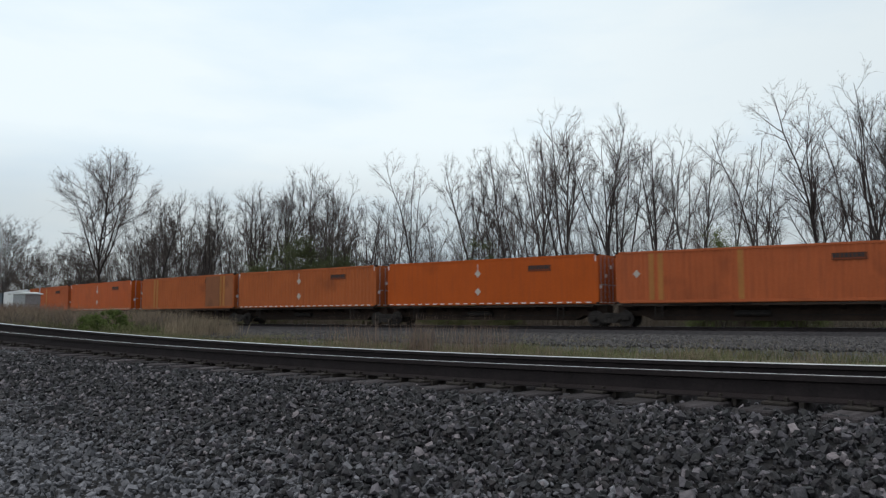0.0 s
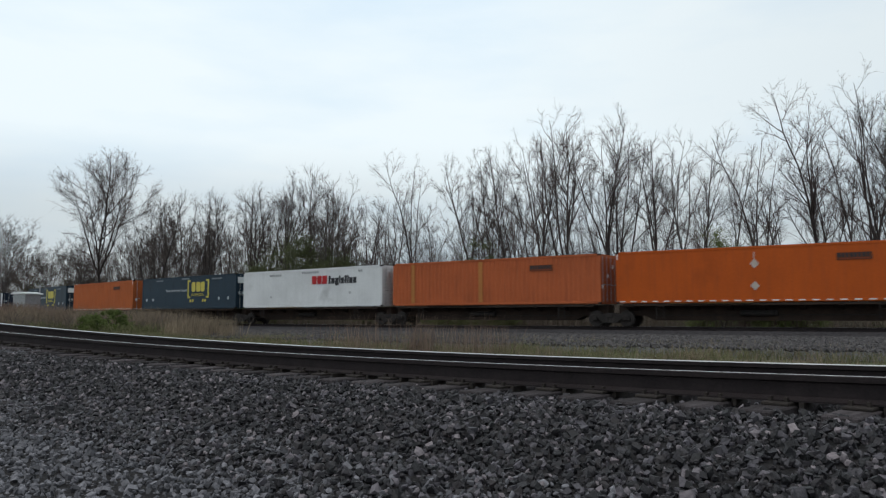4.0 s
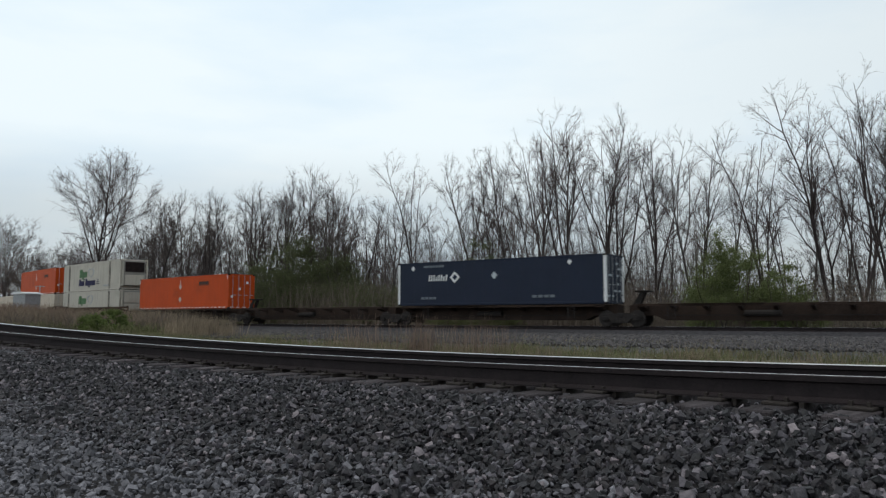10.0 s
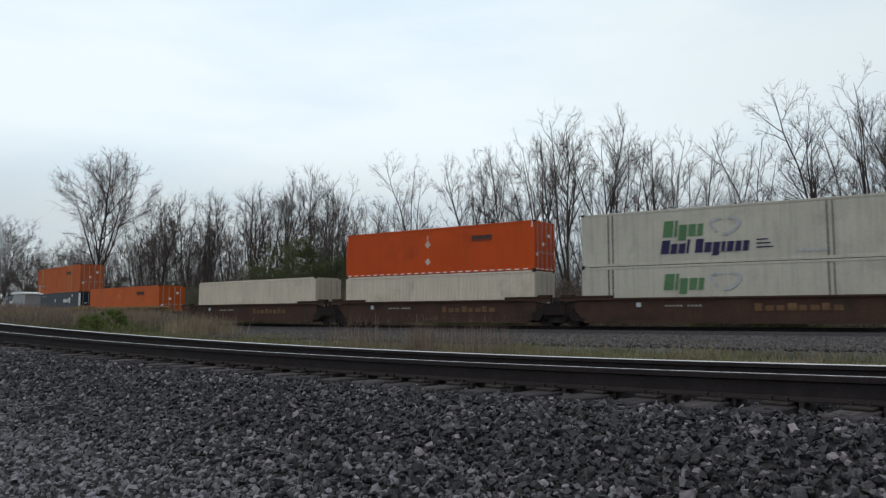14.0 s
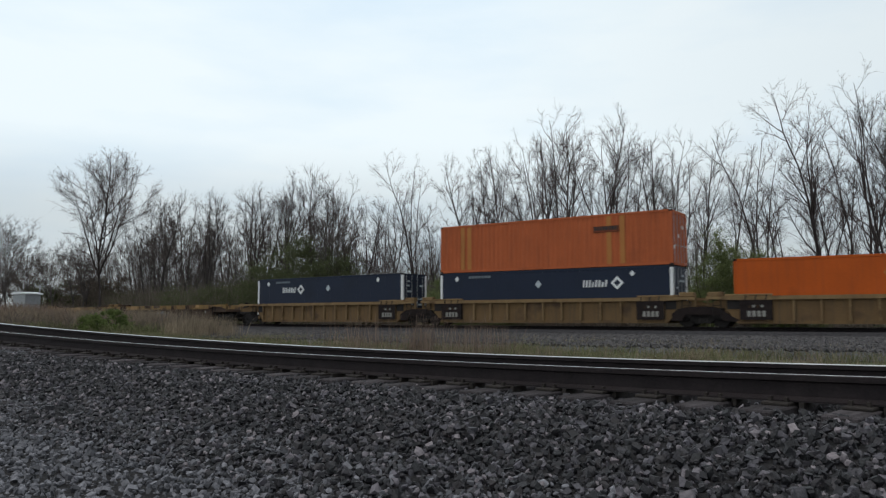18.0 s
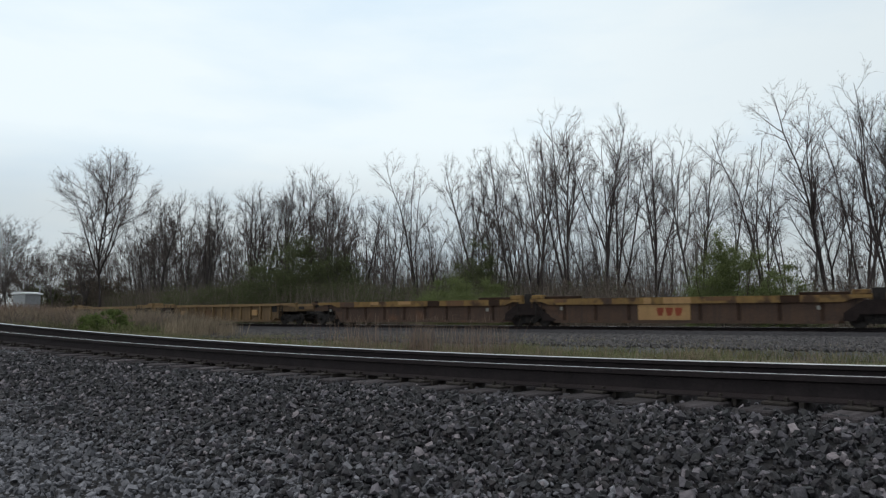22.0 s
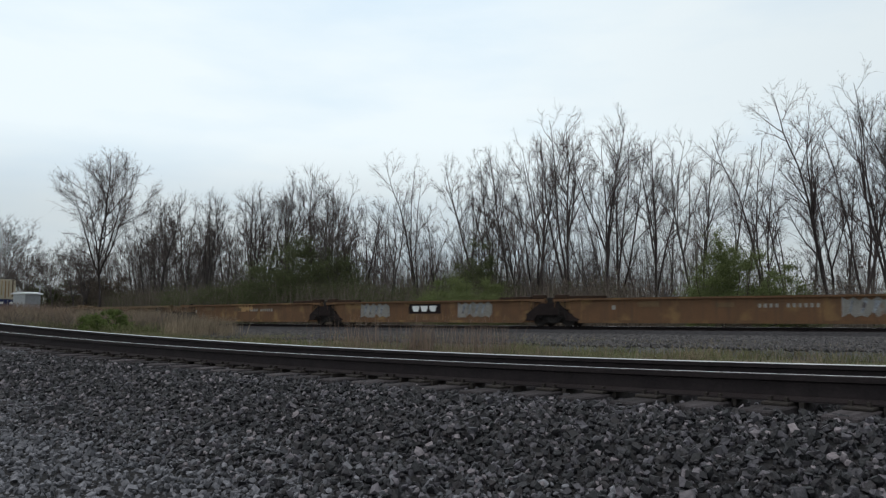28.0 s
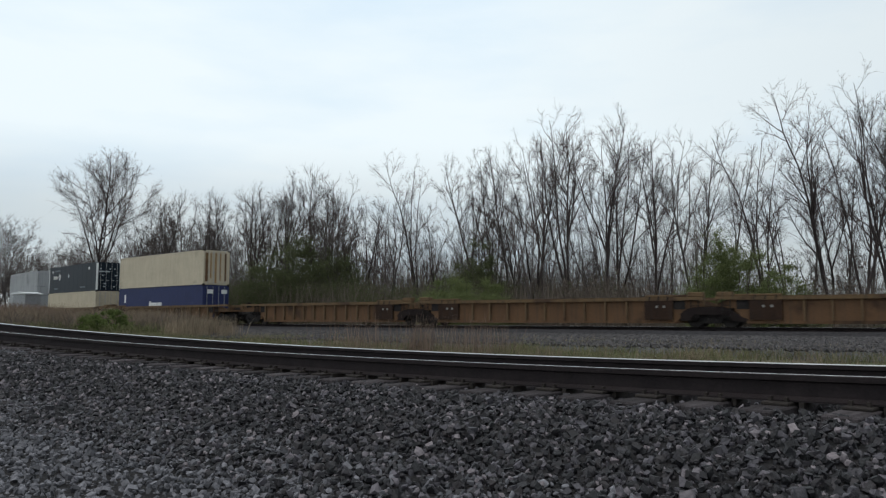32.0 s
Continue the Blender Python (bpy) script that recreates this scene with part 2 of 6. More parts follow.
# ---- mesh helpers ----
def mesh_np(name, verts, faces, material, smooth=False):
    me = bpy.data.meshes.new(name)
    verts, faces = np.asarray(verts, dtype=np.float32), np.asarray(faces, dtype=np.int32)
    n, k = faces.shape
    me.vertices.add(len(verts))
    me.vertices.foreach_set("co", verts.ravel())
    me.loops.add(n * k)
    me.loops.foreach_set("vertex_index", faces.ravel())
    me.polygons.add(n)
    me.polygons.foreach_set("loop_start", np.arange(0, n * k, k, dtype=np.int32))
    me.update(calc_edges=True)
    if not smooth:
        me.shade_flat()
    me.materials.append(material)
    return me


def child(name, me, parent, label="", m=None):
    ob = new(name, me)
    ob.parent = parent
    if m is not None:
        ob.matrix_basis = m
    if label:
        ob["label"] = label
    return ob


def part(name, bm, material, parent, label="", m=None):
    me = bpy.data.meshes.new(name)
    bm.to_mesh(me)
    bm.free()
    me.materials.append(material)
    return child(name, me, parent, label, m)


def box(bm, x0, y0, z0, x1, y1, z1, bevel=0.0):
    r = bmesh.ops.create_cube(bm, size=1.0, matrix=Matrix.Translation(((x0 + x1) / 2, (y0 + y1) / 2, (z0 + z1) / 2)) @ Matrix.Diagonal((x1 - x0, y1 - y0, z1 - z0, 1)))
    if bevel:
        es = list({e for v in r["verts"] for e in v.link_edges})
        bmesh.ops.bevel(bm, geom=es, offset=bevel, segments=1, affect="EDGES")


def boxed(*dims, bevel=0.0):
    bm = bmesh.new()
    box(bm, *dims, bevel=bevel)
    return bm


def cyl(bm, p, q, r, seg=10, r2=None):
    p, q = Vector(p), Vector(q)
    m = Matrix.Translation((p + q) / 2) @ (q - p).to_track_quat("Z", "Y").to_matrix().to_4x4()
    bmesh.ops.create_cone(bm, cap_ends=True, segments=seg, radius1=r, radius2=r if r2 is None else r2, depth=(q - p).length, matrix=m)


def prism(bm, outline, y0, y1):
    """A shape given in x and z, from y0 to y1."""
    a = [bm.verts.new((x, y0, z)) for x, z in outline]
    b = [bm.verts.new((x, y1, z)) for x, z in outline]
    n = len(outline)
    bm.faces.new(a)
    bm.faces.new(b[::-1])
    for i in range(n):
        bm.faces.new((a[i], b[i], b[(i + 1) % n], a[(i + 1) % n]))


def empty(name, label, category, group="", m=None, kind=""):
    ob = tagged(new(name), label, category, group, kind)
    if m is not None:
        ob.matrix_basis = m
    return ob


# ---- the two lines of track ----
def arc(s, d, ph, k):
    """Place and heading at s along a curve that starts at (0, d)."""
    a = ph + k * s
    return (math.sin(a) - math.sin(ph)) / k, d - (math.cos(a) - math.cos(ph)) / k, a


def line_at(s, d, ph, k, lo, hi):
    c = min(max(s, lo), hi)
    x, y, a = arc(c, d, ph, k)
    return x + (s - c) * math.cos(a), y + (s - c) * math.sin(a), a


def main_at(s):
    """The main line: centre, heading, height of the rail heads, slope."""
    x, y, a = line_at(s, 50.258, -0.62638, 0.003067, -110, 60)
    z = H + 0.470 - DECK + 0.009 * min(max(s, -100), 45)
    return x - math.sin(a) * 1.295, y + math.cos(a) * 1.295, a, z, 0.009 if -100 < s < 45 else 0.0


def spur_at(s):
    """The near track: its nearer rail, heading, height of the rail heads."""
    x, y, a = line_at(s, 7.7825, -0.7193, -0.01145, -26, 10)
    u = min(max(s + 3, -11), 10)
    return x, y, a, 0.00199 * u * u


DECK = 1.30                     # floor of a container above the rail heads of the main line
V0, ACC = 17.0377, 0.01137


def run(t):
    return V0 * (t - 16) + ACC * (t - 16) ** 2 / 2


def side(p, off, dz=0.0):
    x, y, a, z = p[:4]
    return Vector((x - math.sin(a) * off, y + math.cos(a) * off, z + dz))


def sweep(name, line, s_list, outline, material, closed=True):
    """An outline in (offset, height) drawn along a line of track."""
    n = len(outline)
    vs, fs = [], []
    for s in s_list:
        p = line(s)
        vs += [tuple(side(p, o, h)) for o, h in outline]
    for i in range(len(s_list) - 1):
        for j in range(n if closed else n - 1):
            a, b = i * n + j, i * n + (j + 1) % n
            fs.append((a, a + n, b + n, b))
    return mesh_np(name, vs, fs, material)


# ---- ground ----
def hash_noise(x, y, s):
    return noise.noise(Vector((x * s, y * s, 3.7)))


SPUR_LINE = [spur_at(s)[:2] for s in range(-200, 121, 2)]
MAIN_LINE = [main_at(s)[:2] for s in range(-700, 701, 4)]


def axis(near_lo, near_hi, step, reach):
    a = list(np.arange(near_lo, near_hi + step, step))
    out, d = [], step * 1.6
    while (out[-1] if out else 0) < reach:
        out.append((out[-1] if out else 0) + d)
        d *= 1.6
    return np.array([near_lo - v for v in out[::-1]] + a + [a[-1] + v for v in out])


MAIN_XY = np.array(MAIN_LINE)


def ground_z(x, y):
    """Uneven land that follows the main line's gentle climb."""
    z = -0.90 + 0.07 * hash_noise(x, y, 0.13) + 0.04 * hash_noise(x, y, 0.5)
    if abs(x) < 150 and abs(y) < 200:
        far = np.hypot(MAIN_XY[:, 0] - x, MAIN_XY[:, 1] - y)
        i = int(np.argmin(far))
        z += 0.009 * min(max(-700 + 4 * i, -100), 45) * max(0.0, 1 - max(far[i] - 4, 0) / 26)
    return z


def ground_sheet():
    xs, ys = axis(-130, 90, 2.5, 3000), axis(-30, 170, 2.5, 3000)
    vs = [(x, y, ground_z(x, y)) for y in ys for x in xs]
    n = len(xs)
    fs = [(j * n + i, j * n + i + 1, (j + 1) * n + i + 1, (j + 1) * n + i) for j in range(len(ys) - 1) for i in range(n - 1)]
    return tagged(new("ground", mesh_np("ground", vs, fs, M["soil"], True)), "patchy grass and bare soil beside the railway", "ground", kind="structure")


ground = ground_sheet()

# main line: gravel apron, ballast bed, ties, rails
main_s = [-700, -400, -200] + list(range(-110, 61, 5)) + [150, 400, 700]
apron = tagged(new("gravel_apron", sweep("gravel_apron", main_at, main_s, [(9, -0.75), (6, -0.42), (-3.2, -0.40), (-9, -0.41), (-16.5, -0.43), (-18.5, -0.70)], M["far_gravel"], False)),
               "grey gravel apron beside the main railway line", "gravel", kind="structure")
bed = tagged(new("ballast_bed", sweep("ballast_bed", main_at, main_s, [(3.0, -0.45), (1.9, -0.20), (-1.9, -0.20), (-3.0, -0.45)], M["shadowed_bed_gravel"], False)),
             "grey stone ballast under the main line", "ballast", kind="structure")

RAIL = [(-0.076, -0.186), (-0.076, -0.174), (-0.012, -0.150), (-0.010, -0.052), (-0.037, -0.040), (-0.037, -0.006), (-0.030, 0.0),
        (0.030, 0.0), (0.037, -0.006), (0.037, -0.040), (0.010, -0.052), (0.012, -0.150), (0.076, -0.174), (0.076, -0.186)]


def rails(parent, line, s_list, offs, worn=((0.033, 0.026), (0.033, 0.026))):
    for o, (near, far) in zip(offs, worn):
        r = child("rail", sweep("rail", line, s_list, [(a + o, h) for a, h in RAIL], M["rail"]), parent, "rusty brown steel rail")
        child("running_surface", sweep("running_surface", line, s_list, [(o - near, -0.003), (o - near + 0.006, 0.002), (o + far, 0.002), (o + far, -0.006), (o - near + 0.006, -0.006)], M["railhead"]), r, "polished steel rail head")


def oriented(p, off, dz=0.0):
    v = side(p, off, dz)
    return Matrix.Translation(v) @ Matrix.Rotation(p[2], 4, "Z")


main_track = empty("main_track", "main line track with wooden ties on ballast", "railway track", kind="structure")
rails(main_track, main_at, main_s, (-0.7525, 0.7525))
tie_me = boxed(-0.115, -1.3, -0.18, 0.115, 1.3, 0.0, bevel=0.012)
tie_mesh = bpy.data.meshes.new("tie")
tie_me.to_mesh(tie_mesh)
tie_me.free()
tie_mesh.materials.append(M["tie"])
for i in range(190):
    child("tie", tie_mesh, main_track, m=oriented(main_at(-62 + i * 0.5), 0, -0.188))

# near spur
spur_s = [-200, -120, -70, -45] + [v * 0.5 for v in range(-60, 29)] + [20, 40, 100]
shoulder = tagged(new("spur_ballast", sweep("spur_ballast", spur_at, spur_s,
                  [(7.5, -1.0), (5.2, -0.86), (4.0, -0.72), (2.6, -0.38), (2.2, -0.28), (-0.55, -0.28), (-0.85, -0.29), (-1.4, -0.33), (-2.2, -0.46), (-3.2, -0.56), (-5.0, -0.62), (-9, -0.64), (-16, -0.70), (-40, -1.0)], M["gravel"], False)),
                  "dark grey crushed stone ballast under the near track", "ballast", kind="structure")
spur = empty("spur_track", "worn near track with rusty rails on weathered wooden ties", "railway track", kind="structure")
rails(spur, spur_at, spur_s, (0.0, 1.505), ((-0.010, 0.027), (0.036, 0.03)))

plate_bm = boxed(-0.095, -0.19, 0.0, 0.095, 0.19, 0.022, bevel=0.005)
for sx, sy in ((-0.06, -0.10), (0.06, 0.10), (0.05, -0.10), (-0.05, 0.10)):
    box(plate_bm, sx - 0.012, sy - 0.018, 0.02, sx + 0.012, sy + 0.018, 0.055)
plate_mesh = bpy.data.meshes.new("tie_plate")
plate_bm.to_mesh(plate_mesh)
plate_bm.free()
plate_mesh.materials.append(M["plate"])
anchor_bm = bmesh.new()
prism(anchor_bm, [(-0.015, -0.05), (0.015, -0.05), (0.018, 0.0), (-0.018, 0.0)], -0.10, 0.10)
anchor_mesh = bpy.data.meshes.new("rail_anchor")
anchor_bm.to_mesh(anchor_mesh)
anchor_bm.free()
anchor_mesh.materials.append(M["plate"])
rng = random.Random(5)
for i in range(96):
    p = spur_at(-34.15 + i * 0.5 + rng.uniform(-0.02, 0.02))
    t = child("tie", tie_mesh, spur, m=oriented(p, 0.7525 + rng.uniform(-0.06, 0.06), -0.209) @ pose(0, 0, 0, 0, 0, rng.uniform(-1.2, 1.2)))
    for y in (-0.7525, 0.7525):
        child("tie_plate", plate_mesh, t, m=pose(0, y, 0.001))
    child("rail_anchor", anchor_mesh, t, m=pose(0.15, -0.7525, 0.024))


# crushed stone of the near ballast
def spur_profile(o):
    return np.interp(o, [-40, -16, -9, -5, -3.2, -2.2, -1.4, -0.85, -0.55, 2.2, 2.6, 4.0], [-1.0, -0.70, -0.64, -0.62, -0.56, -0.46, -0.33, -0.272, -0.258, -0.255, -0.38, -0.72])


def stones(seed, s0, s1, o0, o1, density, lo, hi, sink=0.25, over=False):
    r = np.random.default_rng(seed)
    n = int((s1 - s0) * (o1 - o0) * density)
    s, o = r.uniform(s0, s1, n), r.uniform(o0, o1, n)
    k = -0.01145
    a = -0.7193 + k * np.clip(s, -26, 10)
    x = (np.sin(a) - np.sin(-0.7193)) / k + (s - np.clip(s, -26, 10)) * np.cos(a) - np.sin(a) * o
    y = 7.7825 - (np.cos(a) - np.cos(-0.7193)) / k + (s - np.clip(s, -26, 10)) * np.sin(a) + np.cos(a) * o
    u = np.clip(s + 3, -11, 10)
    size = lo + (hi - lo) * r.beta(1.6, 2.6, n)
    z = 0.00199 * u * u + spur_profile(o) + size * r.uniform(-sink, max(0.6, 0.25 - sink), n)
    keep = ~((o > -0.62) & (o < 2.12) & (np.abs((s + 34.15) / 0.5 - np.round((s + 34.15) / 0.5)) < 0.30) & (r.random(n) > (0.45 if over else 0.20)))
    keep &= ~((np.abs(o) < 0.09) | (np.abs(o - 1.505) < 0.09))
    keep &= (y > 2.6) & (np.abs(x) < 2 + 0.75 * y)
    x, y, z, size, n = x[keep], y[keep], z[keep], size[keep], int(keep.sum())
    # broken blocks, their corners knocked about and the upper face drawn in, and rounder many-sided lumps
    block = np.array([(-1, -1, -1), (1, -1, -1), (1, 1, -1), (-1, 1, -1), (-1, -1, 1), (1, -1, 1), (1, 1, 1), (-1, 1, 1)]) * 0.8
    tri8 = np.array([(0, 2, 1), (0, 3, 2), (4, 5, 6), (4, 6, 7), (0, 1, 5), (0, 5, 4), (1, 2, 6), (1, 6, 5), (2, 3, 7), (2, 7, 6), (3, 0, 4), (3, 4, 7)])
    g = (1 + 5 ** 0.5) / 2
    ico = np.array([(-1, g, 0), (1, g, 0), (-1, -g, 0), (1, -g, 0), (0, -1, g), (0, 1, g), (0, -1, -g), (0, 1, -g), (g, 0, -1), (g, 0, 1), (-g, 0, -1), (-g, 0, 1)]) / 1.9
    tri12 = np.array([(0, 11, 5), (0, 5, 1), (0, 1, 7), (0, 7, 10), (0, 10, 11), (1, 5, 9), (5, 11, 4), (11, 10, 2), (10, 7, 6), (7, 1, 8), (3, 9, 4), (3, 4, 2), (3, 2, 6), (3, 6, 8), (3, 8, 9), (4, 9, 5), (2, 4, 11), (6, 2, 10), (8, 6, 7), (9, 8, 1)])
    h = n // 2
    a = np.repeat(block[None], h, 0)
    a[:, 4:, :2] = a[:, 4:, :2] * r.uniform(0.4, 1.0, (h, 1, 2)) + r.uniform(-0.28, 0.28, (h, 1, 2))
    a = a * r.uniform(0.75, 1.1, (h, 8, 1)) + r.uniform(-0.26, 0.26, (h, 8, 3))
    b = ico[None] * r.uniform(0.62, 1.25, (n - h, 12, 1)) + r.uniform(-0.16, 0.16, (n - h, 12, 3))
    v = np.concatenate([a.reshape(-1, 3), b.reshape(-1, 3)])
    one = np.concatenate([np.repeat(np.arange(h), 8), np.repeat(np.arange(h, n), 12)])
    v = v * (size[:, None] * 0.5 * r.uniform(0.5, 1.2, (n, 3)))[one]
    q = r.normal(size=(n, 4))
    q /= np.linalg.norm(q, axis=1)[:, None]
    w, i, j, l = q.T
    R = np.stack([np.stack([1 - 2 * (j * j + l * l), 2 * (i * j - l * w), 2 * (i * l + j * w)], -1),
                  np.stack([2 * (i * j + l * w), 1 - 2 * (i * i + l * l), 2 * (j * l - i * w)], -1),
                  np.stack([2 * (i * l - j * w), 2 * (j * l + i * w), 1 - 2 * (i * i + j * j)], -1)], 1)
    v = np.einsum("nij,nj->ni", R[one], v) + np.stack([x, y, z], -1)[one]
    return v, np.concatenate([(tri8[None] + 8 * np.arange(h)[:, None, None]).reshape(-1, 3), (tri12[None] + 8 * h + 12 * np.arange(n - h)[:, None, None]).reshape(-1, 3)])


def stone_field(name, jobs, material, label):
    vs, fs, base = [], [], 0
    for job in jobs:
        v, f = stones(*job)
        vs.append(v)
        fs.append(f + base)
        base += len(v)
    return tagged(new(name, mesh_np(name, np.concatenate(vs), np.concatenate(fs), material)), label, "ballast stones", kind="stuff")


stone_field("ballast_stones", [(1, -4, 9, -3.2, -0.2, 560, 0.03, 0.066), (14, 5, 9, -4.8, -3.2, 480, 0.03, 0.066), (2, -9, 8, -0.2, 2.2, 150, 0.03, 0.055), (5, -9, -4, -2.7, -0.2, 420, 0.03, 0.072),
                               (4, -10, 9, -2.9, -0.6, 200, 0.04, 0.080, 0.1), (15, -3, 9, -0.95, -0.44, 110, 0.034, 0.066, -0.5, True)] , M["stone"], "loose dark grey crushed ballast stones")
stone_field("dusty_stones", [(3, -24, -8, -5.6, 2.2, 240, 0.038, 0.07), (7, -9, -3, -5.6, -2.5, 430, 0.025, 0.06), (12, -3.2, 5.2, -4.9, -3.0, 520, 0.025, 0.062), (13, -4, 5, -3.2, -2.3, 130, 0.03, 0.062, -0.2), (6, -9, 4, -7.5, -4.6, 420, 0.02, 0.05), (8, -10, 11, -9.5, -7.4, 170, 0.02, 0.05), (10, 4, 11, -7.5, -4.7, 300, 0.02, 0.055), (11, -22, -8.8, -9, -5.5, 150, 0.025, 0.055)],
            M["dusty_stone"], "paler dusty crushed stones beside the near track")


def apron_stones(seed, n, s0, s1, o0, o1):
    r = np.random.default_rng(seed)
    tet = np.array([(1, 1, 1), (-1, -1, 1), (-1, 1, -1), (1, -1, -1)]) * 0.75
    tri = np.array([(0, 2, 1), (0, 1, 3), (0, 3, 2), (1, 2, 3)])
    mid = np.array([tuple(side(main_at(a), b)) for a, b in zip(r.uniform(s0, s1, n), r.uniform(o0, o1, n))])
    mid[:, 2] -= 0.41
    a = r.uniform(0, 6.28, n)
    k = r.uniform(0.03, 0.075, n)
    v = tet[None] * k[:, None, None] + r.uniform(-0.3, 0.3, (n, 4, 3)) * k[:, None, None]
    c, d = np.cos(a)[:, None], np.sin(a)[:, None]
    v = np.stack([v[..., 0] * c - v[..., 1] * d, v[..., 0] * d + v[..., 1] * c, v[..., 2]], -1) + mid[:, None]
    return v.reshape(-1, 3), (tri[None] + 4 * np.arange(n)[:, None, None]).reshape(-1, 3)


av, af = apron_stones(9, 52000, -62, 36, -18.4, -2.4)
tagged(new("apron_stones", mesh_np("apron_stones", av, af, M["far_stone"])), "loose grey stones scattered over the gravel apron", "gravel stones", kind="stuff")


# ---- the train ----
MOVERS = []                     # things that ride the main line: object, place along the train, height above the rail heads


def rides(ob, c, dz=0.0):
    MOVERS.append((ob, c, dz))
    return ob


def cached(name, fill, material, store={}):
    key = (name, material.name)
    if key not in store:
        bm = bmesh.new()
        fill(bm)
        me = bpy.data.meshes.new(name)
        bm.to_mesh(me)
        bm.free()
        me.materials.append(material)
        store[key] = me
    return store[key]


def fill_wheel(bm):
    for y0, y1, r in ((-0.07, 0.045, 0.455), (0.045, 0.075, 0.485), (-0.085, 0.08, 0.13)):
        cyl(bm, (0, y0, 0), (0, y1, 0), r, 20)


def fill_sideframe(bm):
    prism(bm, [(-1.16, 0.36), (-1.16, 0.60), (-0.95, 0.66), (-0.45, 0.74), (0.45, 0.74), (0.95, 0.66), (1.16, 0.60), (1.16, 0.36), (0.84, 0.36), (0.70, 0.48),
               (0.40, 0.20), (-0.40, 0.20), (-0.70, 0.48), (-0.84, 0.36)], -0.07, 0.07)
    for x in (-0.9, 0.9):
        box(bm, x - 0.13, -0.13, 0.34, x + 0.13, 0.10, 0.58, 0.02)
        cyl(bm, (x, -0.15, 0.455), (x, -0.10, 0.455), 0.10, 10)


def fill_springs(bm):
    for x in (-0.2, 0.0, 0.2):
        cyl(bm, (x, 0, 0.26), (x, 0, 0.52), 0.075, 8)


def truck(parent, x):
    """A two-axle truck: bolster, two side frames with springs, four wheels on two axles."""
    t = child("truck", cached("truck", lambda bm: box(bm, -0.2, -1.12, 0.50, 0.2, 1.12, 0.78, 0.03), M["steel_dark"]), parent, "grimy two-axle truck", pose(x, 0, 0))
    for y in (-1.0, 1.0):
        child("side_frame", cached("side_frame", fill_sideframe, M["steel_dark"]), t, m=pose(0, y, 0, 0, 0, 180 if y > 0 else 0))
        child("spring_nest", cached("spring_nest", fill_springs, M["wheel"]), t, m=pose(0, y * 1.03, 0))
    for ax in (-0.9, 0.9):
        child("axle", cached("axle", lambda bm: cyl(bm, (0, -1.0, 0.455), (0, 1.0, 0.455), 0.08, 8), M["wheel"]), t, m=pose(ax, 0, 0))
        for y in (-0.76, 0.76):
            child("wheel", cached("wheel", fill_wheel, M["wheel"]), t, m=pose(ax, y, 0.457, 0, 0, 180 if y > 0 else 0))
    return t


def fill_coupler(bm):
    box(bm, -0.55, -0.09, 0.78, 0.25, 0.09, 0.96, 0.02)
    box(bm, 0.2, -0.15, 0.74, 0.48, 0.15, 1.0, 0.05)
    cyl(bm, (0.3, -0.22, 0.7), (-0.3, -0.3, 0.55), 0.025, 6)


def fill_ladder(bm):
    for x in (-0.2, 0.2):
        box(bm, x - 0.02, -0.02, 0.35, x + 0.02, 0.02, 1.35)
    for i in range(4):
        box(bm, -0.2, -0.025, 0.45 + i * 0.28, 0.2, 0.0, 0.475 + i * 0.28)


